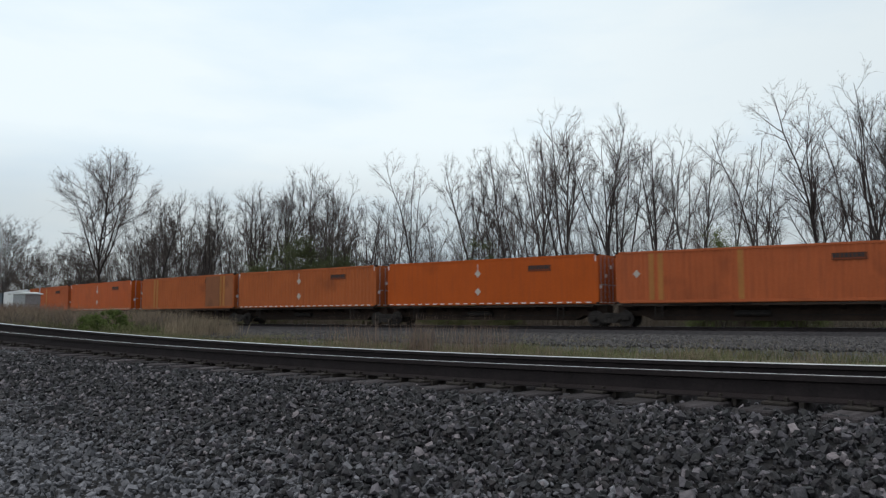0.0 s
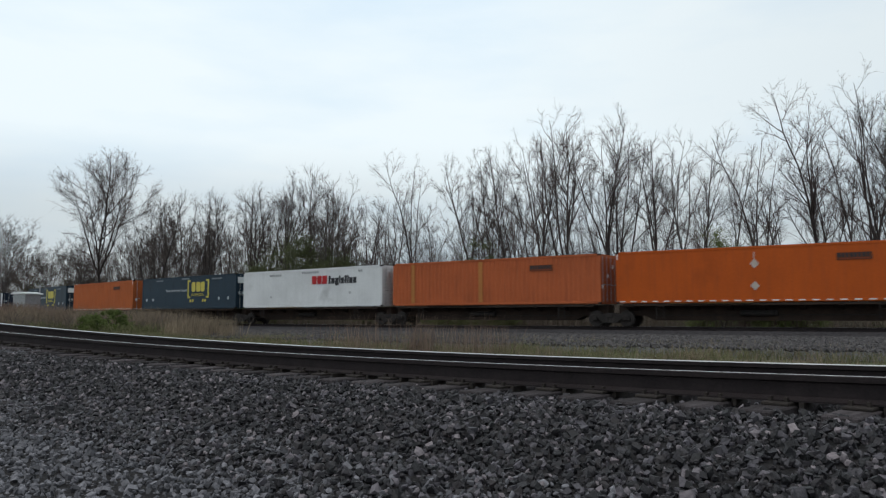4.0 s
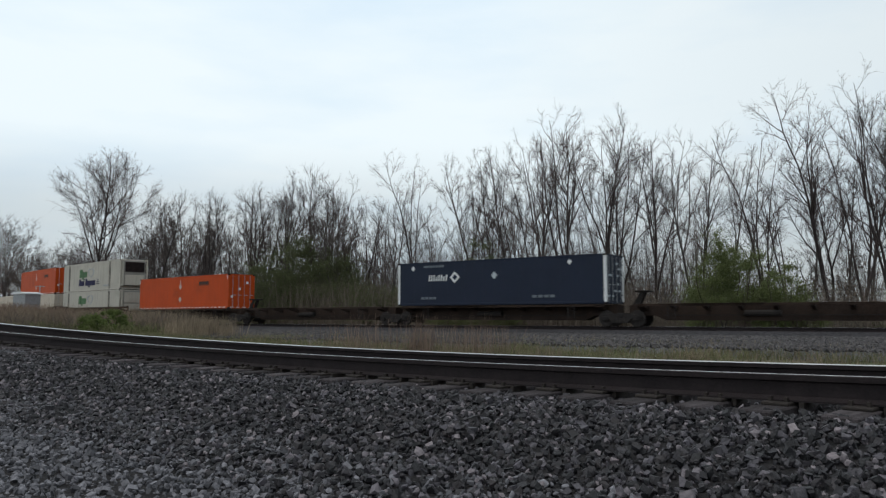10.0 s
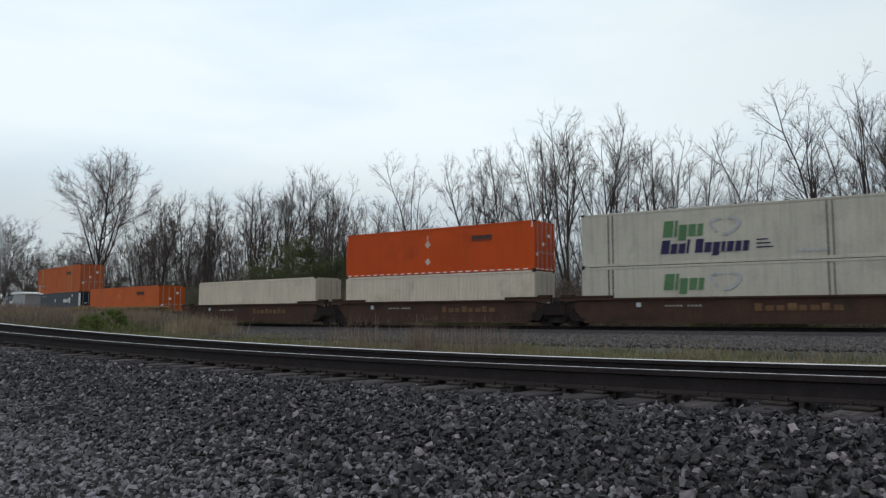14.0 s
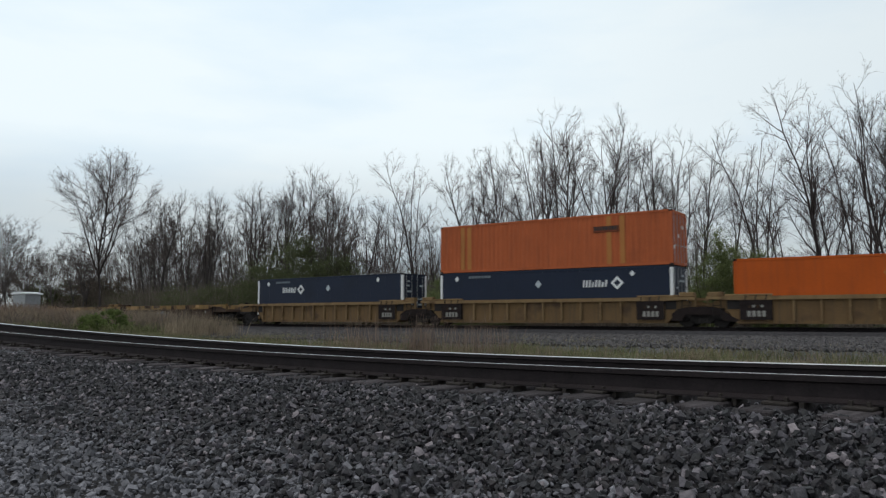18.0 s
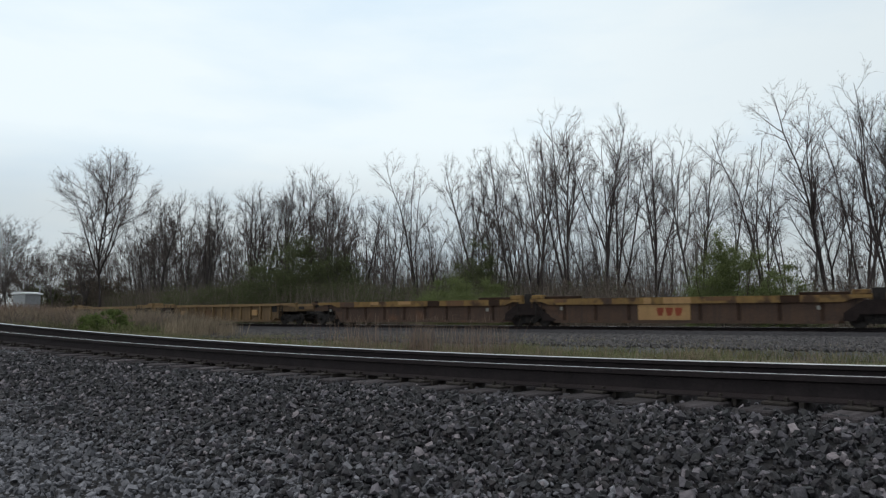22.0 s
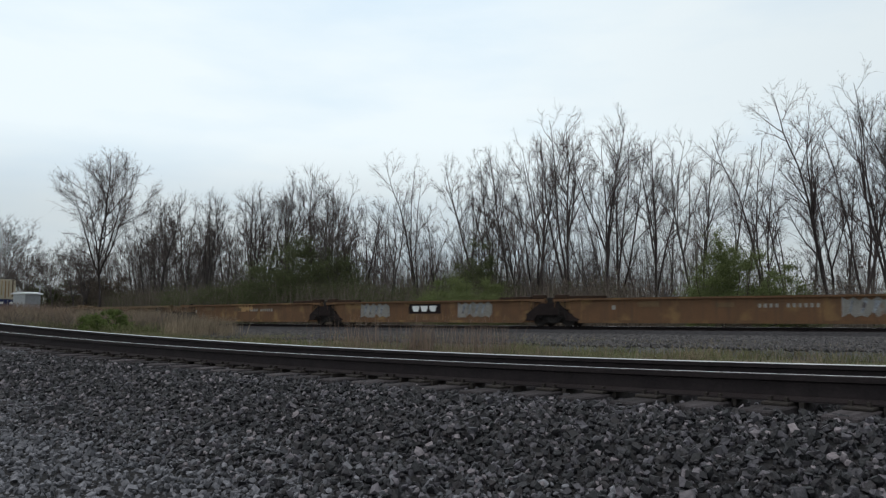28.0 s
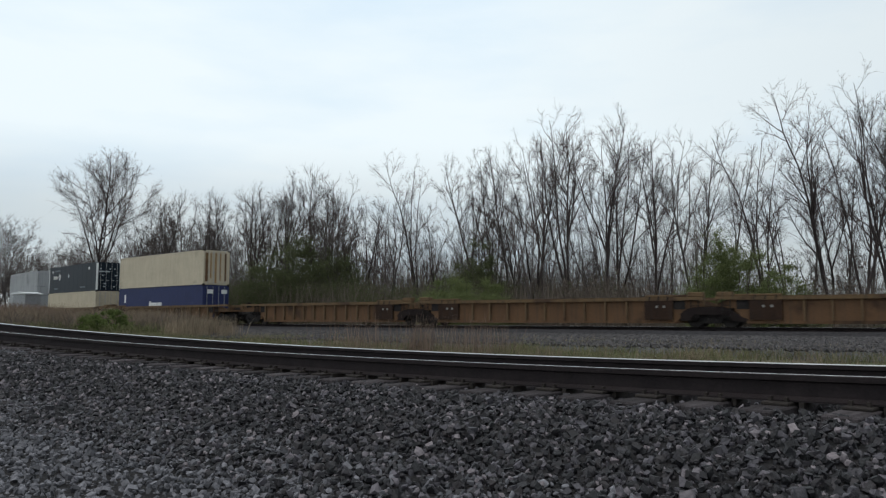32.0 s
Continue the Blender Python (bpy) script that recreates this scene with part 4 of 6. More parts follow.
def slate_box(r, f):
    ob = container(r, f, "deck", M["slate_blue"], "slate blue container with yellow bracketed emblem", ribs=0)
    L = f - r
    e = L / 2 - 7.48
    for x0, x1 in ((e, e + 0.16), (e + 3.25, e + 3.41)):
        patch(ob, "bracket", x0, 0.95, x1, 2.55, M["yellow_mark"], "yellow bracket")
    for z in (2.40, 0.95):
        patch(ob, "bracket", e + 0.16, z, e + 0.42, z + 0.15, M["yellow_mark"])
        patch(ob, "bracket", e + 2.99, z, e + 3.25, z + 0.15, M["yellow_mark"])
    for i, w in enumerate((0.60, 0.64, 0.60)):
        x0 = e + 0.66 + 0.74 * i
        bm = bmesh.new()
        prism(bm, [(x0 + 0.12, 1.50), (x0 + w - 0.12, 1.50), (x0 + w, 1.64), (x0 + w, 2.22), (x0 + w - 0.12, 2.36), (x0 + 0.12, 2.36), (x0, 2.22), (x0, 1.64)], -HW - 0.012, -HW + 0.02)
        part("emblem", bm, M["yellow_mark"], ob, "yellow emblem block")
    words(ob, "INTERMODAL", e + 0.64, 1.12, 0.33, M["yellow_mark"])
    words(ob, "How tomorrow moves", e - 3.75, 1.56, 0.385, M["grey_mark"])
    for x in (0.50, 0.88, 2.50, 2.88):
        bm = bmesh.new()
        cyl(bm, (e + x, -HW - 0.010, 0.72), (e + x, -HW + 0.02, 0.72), 0.13, 12)
        part("disc", bm, M["yellow_mark"], ob)
    for x, z, w in ((-L / 2 + 2.6, 2.55, 1.5), (L / 2 - 3.6, 2.5, 1.7), (L / 2 - 8.5, 2.62, 1.4)):
        blocks(ob, "number_bars", x, z, 0.14, (0.2,) * int(w / 0.26), 0.06, M["dim_mark"])
    for x in (-L / 2 + 0.8, -L / 2 + 2.0, L / 2 - 2.6, L / 2 - 1.2):
        patch(ob, "decal", x, 0.75, x + 0.2, 1.0, M["grey_mark"])
    part("placard", boxed(L / 2 - 0.02, -1.1, 2.1, L / 2 + 0.008, -0.35, 2.6), M["white_mark"], ob, "white door placard")
    for i in range(6):
        part("decal", boxed(L / 2 - 0.02, -1.0 + 0.3 * i, 1.2, L / 2 + 0.006, -0.85 + 0.3 * i, 1.4), M["grey_mark"], ob)
    return ob


def navy_box(r, f, level, x_logo=2.0, note="navy blue container with white posts and emblem", body="navy"):
    ob = container(r, f, level, M[body], note, ribs=0, post=M["white_mark"])
    L = f - r
    x = -L / 2 + x_logo
    z = 1.62 if level in ("deck", "top") else 1.78
    blocks(ob, "emblem", x, z, 0.40, (0.08, 0.08, 0.09, 0.09, 0.09, 0.10, 0.10, 0.09), 0.105, M["white_mark"], "white emblem bar", "AAAxAAxA", 0.12)
    diamond(ob, x + 2.10, z + 0.22, 0.38, M["white_mark"], "emblem_diamond", True)
    diamond(ob, x + 5.1 if x_logo < 6 else x - 2.9, z + 0.25, 0.21, M["grey_mark"])
    for xx in (-L / 2 + 1.3, L / 2 - 2.3):
        diamond(ob, xx, 2.5, 0.15, M["white_mark"])
    blocks(ob, "number_bars", -L / 2 + 2.2, 2.52, 0.15, (0.18,) * 7, 0.06, M["dim_mark"])
    blocks(ob, "number_bars", -L / 2 + 2.0, 0.42, 0.16, (0.22,) * 4, 0.1, M["dim_mark"])
    blocks(ob, "number_bars", L / 2 - 4.8, 0.42, 0.16, (0.3,) * 4, 0.1, M["dim_mark"])
    rr = random.Random(int(r))
    for i in range(14):
        y0, z0 = rr.uniform(-1.1, 0.8), rr.choice((0.4, 0.7, 1.1, 1.6, 2.0, 2.3))
        part("decal", boxed(L / 2 - 0.02, y0, z0, L / 2 + 0.006, y0 + rr.uniform(0.12, 0.35), z0 + 0.12), M["grey_mark"], ob)
    return ob


# spine cars, front to rear, with what they carry
for rear, front, ends, y, hitch in ((282.65, 299.4, "", 0, 0), (266.0, 282.65, "", 1, 0), (249.5, 266.0, "", 0, 0), (232.75, 249.5, "r", 0, 0),
                             (215.2, 232.45, "f", 1, 0), (198.9, 215.2, "", 0, 0), (182.5, 198.9, "", 1, 0), (165.3, 182.5, "", 0, 0), (148.0, 165.3, "r", 0, 0),
                             (130.6, 147.7, "f", 1, 0), (114.2, 130.6, "", 0, 1), (97.7, 114.2, "", 0, 0), (80.3, 97.7, "", 0, 1), (62.9, 80.3, "r", 1, 0)):
    spine_car(rear, front, ends, bool(y), bool(hitch))

ob = orange_box(283.2, 298.8, "deck", "pale_orange", 48, False, (1.9, 2.4, 6.6), "faded orange ribbed container with pale repair strips", tape=False)
diamond(ob, -6.6, 1.65, 0.2, M["pale_mark"])
orange_box(266.5, 282.15, "deck", "orange", 0)
orange_box(249.9, 265.4, "deck", "amber", 44, True, note="amber orange ribbed container, weathered", tape=True)
ob = orange_box(233.8, 249.2, "deck", "amber", 48, False, (2.2, 2.7, 13.3, 13.75), "faded orange ribbed container with brown repair panels", tape=False, named=False)
patch(ob, "repair_panel", 3.4, 0.18, 5.55, HT - 0.14, M["panel_brown"], "dull brown repair panel", 0.005)
patch(ob, "repair_panel", 6.4, 0.18, 7.5, HT - 0.14, M["panel_rust"], "faded rusty repair panel", 0.005)
patch(ob, "decal", 3.3, 2.2, 3.42, 2.55, M["brown_mark"], "", 0.012)
orange_box(215.7, 231.5, "deck", "orange", 0)
orange_box(199.45, 214.75, "deck", "pale_orange", 48, False, (1.6, 7.0), "faded orange ribbed container streaked with dirt", tape=False)
xpo = container(183.0, 198.45, "deck", M["white"], "white container with a red and black emblem", ribs=0)
blocks(xpo, "emblem", 0.55, 1.72, 0.62, (0.48, 0.46, 0.5), 0.09, M["red_mark"], "red emblem block")
blocks(xpo, "emblem", 2.35, 1.72, 0.58, (0.2, 0.34, 0.34, 0.13, 0.3, 0.2, 0.13, 0.32, 0.3), 0.075, M["black_mark"], "black emblem block", "AxpAxAAxx")
for x, z, n in ((-4.4, 2.45, 6), (-0.6, 2.55, 8), (5.4, 2.5, 2), (-4.3, 0.75, 1), (4.5, 0.95, 1)):
    blocks(xpo, "number_bars", x, z, 0.15, (0.17,) * n, 0.07, M["grey"])
for i in range(9):
    part("end_bar", boxed(7.715, -1.1, 0.4 + 0.25 * i, 7.76, 1.1, 0.48 + 0.25 * i), M["white"], xpo)
slate_box(166.3, 181.95)
orange_box(149.1, 164.3, "deck", "amber", 44, False, note="amber orange ribbed container with dashed tape", tape=True)
slate_box(131.1, 146.6)
navy_box(98.3, 113.5, "deck", 2.6)
orange_box(64.2, 79.3, "deck", "red_orange", 0)

# well cars
WELLS = [("well_brown", "well_brown", False, "grimy brown well car unit, smooth sided", (62.6, 42.4, 23.8, 3.8)),
         ("well_yellow", "chord_tan", True, "weathered yellow well car unit with ribbed sides", (3.4, -17.3, -35.9, -55.6)),
         ("well_rusty", "chord_yellow", False, "rusty brown well car unit with chipped yellow top rails", (-56.1, -77.4, -96.0, -115.1)),
         ("well_tan", "chord_tan", True, "tan yellow well car unit with ribbed sides, empty", (-115.5, -137.1, -155.4, -175.4)),
         ("well_orange", "well_orange", False, "rust orange smooth-sided well car unit, empty", (-175.8, -197.3, -216.0, -235.6)),
         ("well_umber", "well_tan", True, "umber brown well car unit with ribbed sides", (-236.0, -256.8, -276.1, -295.3)),
         ("well_umber", "well_tan", True, "umber brown well car unit with ribbed sides, loaded", (-295.7, -318.4, -339.3, -360.0))]
for body, chord, ribbed, label, cuts in WELLS:
    for i in range(3):
        marks = []
        if body == "well_rusty" and i == 1:
            marks.append(("emblem_panel", -2.4, 0.38, 0.45, 1.22, "panel_tan", "tan panel with russet emblem blocks"))
            marks += [("emblem", -1.35 + 0.5 * k, 0.62, -0.98 + 0.5 * k, 1.05, "russet_mark", "russet emblem block") for k in range(3)]
        if body == "well_rusty":
            marks += [("decal", 6.6, 0.9, 6.8, 1.1, "bar_grey", "small pale decal"), ("decal", -7.1, 0.95, -6.9, 1.15, "bar_grey", "small pale decal")]
        if body == "well_orange" and i == 1:
            marks += [("emblem_panel", -1.35, 0.78, 1.3, 1.42, "arm_dark", "dark brown panel with white emblem blocks")]
            marks += [("emblem", -1.05 + 0.72 * k, 0.92, -0.5 + 0.72 * k, 1.30, "white_mark", "white emblem block") for k in range(3)]
        if body == "well_orange" and i != 1:
            marks += [("number_bars", 0.9 + 0.27 * k, 1.02, 1.03 + 0.27 * k, 1.22, "bar_grey", "pale number bar") for k in range(11) if k != 4]
            marks += [("decal", -6.9, 0.95, -6.7, 1.2, "bar_grey", "small pale decal"), ("paint_patch", -5.4, 1.1, -4.2, 1.4, "well_tan", "tan touched-up patch"), ("paint_patch", -1.2, 1.05, -0.3, 1.3, "well_tan", "tan touched-up patch")]
        if body == "well_tan":
            marks += [("emblem", -2.3 + 0.62 * k, 0.62, -1.8 + 0.62 * k, 1.12, "well_umber", "faded russet emblem block") for k in range(3)]
            marks += [("paint_patch", -5.9, 0.72, -5.3, 1.1, "panel_tan", "pale square patch"), ("paint_patch", 4.6, 0.7, 5.3, 1.15, "panel_tan", "pale square patch")]
        if body == "well_brown":
            marks += [("emblem", 1.0 + 0.52 * k, 0.86, 1.34 + 0.52 * k + 0.06 * (k % 2), 1.14 + 0.1 * (k % 3 == 0), "well_orange", "faded orange emblem block") for k in range(8)]
            marks += [("number_bars", -3.6 + 0.2 * k, 1.1, -3.48 + 0.2 * k, 1.2, "bar_grey", "pale number bar") for k in range(10) if k != 5]
            marks += [("decal", -5.2, 1.1, -4.95, 1.35, "grey_mark", "small pale decal")]
        car = well_car(cuts[i + 1], cuts[i], {0: "f", 1: "", 2: "r"}[i], M[body], M[chord], ribbed, label, marks)
        if body == "well_orange":
            rr = random.Random(i)
            spots = {0: [(4.7, 7.0)], 1: [(-5.7, -3.1), (2.7, 5.3)], 2: [(-0.6, 1.2)]}[i]
            for x0, x1 in spots:
                n = 9
                up = [(x0 + (x1 - x0) * k / n, 1.50 - (0.16 if k % 2 else 0.0) + rr.uniform(-0.03, 0.03)) for k in range(n + 1)]
                dn = [(x0 + (x1 - x0) * k / n + rr.uniform(-0.08, 0.08), (0.52 if i < 2 else 1.0) + (rr.uniform(0, 0.3) if k % 2 else 0.0)) for k in range(n, -1, -1)]
                bm = bmesh.new()
                prism(bm, (up + dn)[::-1], -1.404, -1.378)
                part("graffiti", bm, M["patch_grey"] if i < 2 else M["panel_tan"], car, "uneven grey sprayed patch with drips" if i < 2 else "thin tan scrawl")
                if i < 2:
                    for k in range(4):
                        xx = x0 + 0.3 + 0.5 * k
                        bm = bmesh.new()
                        prism(bm, [(xx, 0.75), (xx + 0.09, 0.72), (xx + rr.uniform(0.2, 0.4), 1.3), (xx + rr.uniform(0.08, 0.15), 1.35)], -1.410, -1.385)
                        part("graffiti", bm, M["graffiti"], car, "scrawled stroke")
        if body == "well_rusty" and i == 0:
            bm = bmesh.new()
            prism(bm, [(-1.9, 1.0), (-1.7, 0.55), (-1.1, 0.75), (-0.8, 0.5), (-0.5, 0.85), (-0.2, 0.55), (0.3, 0.62), (0.7, 1.05), (0.1, 0.95), (-0.5, 1.12), (-1.2, 0.98)], -1.404, -1.382)
            part("graffiti", bm, M["graffiti"], car, "faded pale blue-grey graffiti")


def cool_box(r, f, level):
    ob = container(r, f, level, M["grey_white"], "dingy white refrigerated container with green and indigo emblem", ribs=0)
    L = f - r
    for x in (1.6, 1.85, 12.9, 13.15):
        patch(ob, "panel_seam", -L / 2 + x, 0.18, -L / 2 + x + 0.05, HT - 0.14, M["steel_dark"], "dark upright seam", 0.012)
    z = 1.52
    blocks(ob, "emblem", -3.1, z, 0.88, (0.52, 0.15, 0.42, 0.40, 0.28), 0.09, M["green_mark"], "green emblem block", "AApxx", 0.12)
    for k in range(14):
        a0, a1 = k * math.pi / 7, (k + 1) * math.pi / 7
        w0, w1 = 1.0 + 0.12 * math.sin(3 * a0), 1.0 + 0.12 * math.sin(3 * a1)
        bm = bmesh.new()
        prism(bm, [(0.2 + 0.80 * w0 * math.cos(a0), z + 0.48 + 0.5 * w0 * math.sin(a0)), (0.2 + 0.80 * w1 * math.cos(a1), z + 0.48 + 0.5 * w1 * math.sin(a1)),
                   (0.2 + 0.60 * w1 * math.cos(a1), z + 0.48 + 0.36 * w1 * math.sin(a1)), (0.2 + 0.60 * w0 * math.cos(a0), z + 0.48 + 0.36 * w0 * math.sin(a0))], -HW - 0.012, -HW + 0.02)
        if k not in (3, 9):
            part("emblem_stroke", bm, M["grey"], ob, "pale green-grey stroke")
    if level == "top":
        blocks(ob, "emblem", -3.25, 0.60, 0.74, (0.46, 0.36, 0.36, 0.13), 0.07, M["indigo_mark"], "indigo emblem block", "AxxA", 0.15)
        blocks(ob, "emblem", -1.40, 0.60, 0.74, (0.40, 0.36, 0.36, 0.2, 0.34, 0.3, 0.3), 0.08, M["indigo_mark"], "indigo emblem block", "Axpxxxx", 0.15)
        for k in range(3):
            patch(ob, "stripe", 1.75, 0.72 + 0.2 * k, 2.55 - 0.12 * k, 0.78 + 0.2 * k, M["indigo_mark"])
    blocks(ob, "number_bars", L / 2 - 4.2, 0.42, 0.15, (0.18,) * 6, 0.06, M["grey"])
    lo = 0.35 if level == "top" else 0.78
    unit = part("cooling_unit", boxed(L / 2, -1.12, lo, L / 2 + 0.40, 1.12, HT - 0.14, bevel=0.04), M["bar_grey"], ob, "grey cooling unit on the end wall")
    if level == "top":
        part("grille", boxed(L / 2 + 0.39, -0.98, 1.75, L / 2 + 0.43, 0.98, HT - 0.3), M["arm_dark"], unit, "black fan grille")
    else:
        part("cover", boxed(L / 2 + 0.39, -0.98, 1.55, L / 2 + 0.43, 0.98, HT - 0.3, bevel=0.02), M["grey_white"], unit, "white upper cover")
    part("cover", boxed(L / 2 + 0.39, -1.0, lo + 0.05, L / 2 + 0.46, 1.0, 1.45, bevel=0.02), M["grey_white"], unit, "white lower cover")
    for y in (-HW + 0.01, HW - 0.13):
        part("nose_post", boxed(L / 2 + 0.44, y, lo, L / 2 + 0.56, y + 0.12, HT - 0.02, bevel=0.01), M["grey_white"], ob)
        part("nose_rail", boxed(L / 2 + 0.004, y, HT - 0.12, L / 2 + 0.44, y + 0.12, HT - 0.02), M["grey_white"], ob)
        part("nose_rail", boxed(L / 2 + 0.004, y, lo, L / 2 + 0.44, y + 0.12, lo + 0.12), M["grey_white"], ob)
        for z in (1.9,):
            bm = bmesh.new()
            prism(bm, [(L / 2 + 0.004, z + 0.05), (L / 2 + 0.44, z + 0.42), (L / 2 + 0.44, z + 0.52), (L / 2 + 0.004, z + 0.17)], y + 0.02, y + 0.09)
            part("gusset", bm, M["grey_white"], ob)
    return ob


cool_box(44.05, 59.75, "low")
container(25.4, 40.95, "low", M["warm_white"], "dirty white ribbed container sunk in a well car", ribs=52)
container(6.9, 22.2, "well", M["warm_white"], "off-white ribbed container sunk in a well car", ribs=52)
low = orange_box(-15.65, 0.0, "well", "orange", 0, False, note="orange container sunk in a yellow well car", tape=False)
diamond(low, -0.8, 2.0, 0.24, M["strip_tan"], "placard", True)
navy_box(-34.2, -18.8, "low", 10.1, "navy blue container with white posts in a well car")
navy_box(-52.8, -37.4, "well", 3.0, "navy blue container with white posts, single in a well car")
blue = container(-316.4, -300.6, "low", M["royal_blue"], "royal blue container with white block emblem", ribs=0)
blocks(blue, "emblem", -1.6, 1.15, 0.42, (0.3, 0.22, 0.3, 0.24, 0.26, 0.3, 0.22), 0.08, M["white_mark"], "white emblem block", "Axxpxxx")
patch(blue, "decal", -6.7, 1.5, -6.4, 2.3, M["white_mark"])
for y in (-0.85, 0.55):
    part("placard", boxed(7.88, y, 2.15, 7.915, y + 0.55, 2.5), M["white_mark"], blue, "white oval placard")
container(-337.5, -322.2, "low", M["cream"], "pale cream container in a well car", ribs=44)
container(-357.6, -342.4, "low", M["grey"], "grey ribbed container in a well car", ribs=44)

# the upper layer of the stacks: taller boxes
HT = 3.07
cool_box(44.05, 59.75, "top")
orange_box(25.4, 40.95, "top", "red_orange", 0)
orange_box(-34.2, -18.8, "top", "pale_orange", 48, False, (1.6, 2.1, 11.6, 12.4), "faded orange ribbed container stacked on a navy one", tape=False)
tan = container(-316.4, -300.6, "top", M["cream"], "cream container with rust-streaked end doors", ribs=0, trim=M["cream"])
for y, w, z, m in ((-1.12, 0.26, 0.3, "well_orange"), (-0.62, 0.10, 0.6, "panel_tan"), (-0.15, 0.14, 0.2, "panel_tan"), (0.30, 0.12, 0.4, "panel_tan"), (0.82, 0.14, 0.35, "well_orange")):
    part("rust_streak", boxed(7.84, y, z, 7.905, y + w, HT - 0.25), M[m], tan, "rust streak down the door")
navy_box(-337.5, -322.2, "top", 1.6, "deep navy container with white posts, stacked", "deep_navy")
container(-357.6, -342.4, "top", M["grey"], "grey ribbed container, stacked", ribs=44)


def motions():
    """The whole train rolls along the main line at a steady speed."""
    times = [float(v) for v in range(0, 33)]
    for ob, c, dz in MOVERS:
        rows = []
        for t in times:
            x, y, a, z, g = main_at(c + run(t))
            rows.append((t, pose(x, y, z + dz, 0, -math.degrees(g), math.degrees(a))))
        walk(ob, rows)


# ---- trees and plants ----
def tube(vs, fs, pts, radii, n=3):
    """A tapered tube through points."""
    base = len(vs)
    for i, p in enumerate(pts):
        d = (pts[min(i + 1, len(pts) - 1)] - pts[max(i - 1, 0)])
        d.normalize()
        u = d.cross(Vector((0.31, 0.17, 0.94)))
        if u.length < 0.05:
            u = d.cross(Vector((1, 0, 0)))
        u.normalize()
        w = d.cross(u)
        for k in range(n):
            a = 2 * math.pi * k / n
            vs.append(tuple(p + (u * math.cos(a) + w * math.sin(a)) * radii[i]))
    for i in range(len(pts) - 1):
        for k in range(n):
            a, b = base + i * n + k, base + i * n + (k + 1) % n
            fs.append((a, b, b + n, a + n))


def grow(rg, start, way, length, steps, wander, lift):
    pts, d = [start.copy()], way.normalized()
    for _ in range(steps):
        d = (d + Vector((rg.gauss(0, wander), rg.gauss(0, wander), rg.gauss(0, wander) + lift))).normalized()
        pts.append(pts[-1] + d * (length / steps))
    return pts


def off_way(rg, d, angle):
    u = d.cross(Vector((rg.gauss(0, 1), rg.gauss(0, 1), rg.gauss(0, 1))))
    u.normalize()
    return (d * math.cos(angle) + u * math.sin(angle)).normalized()


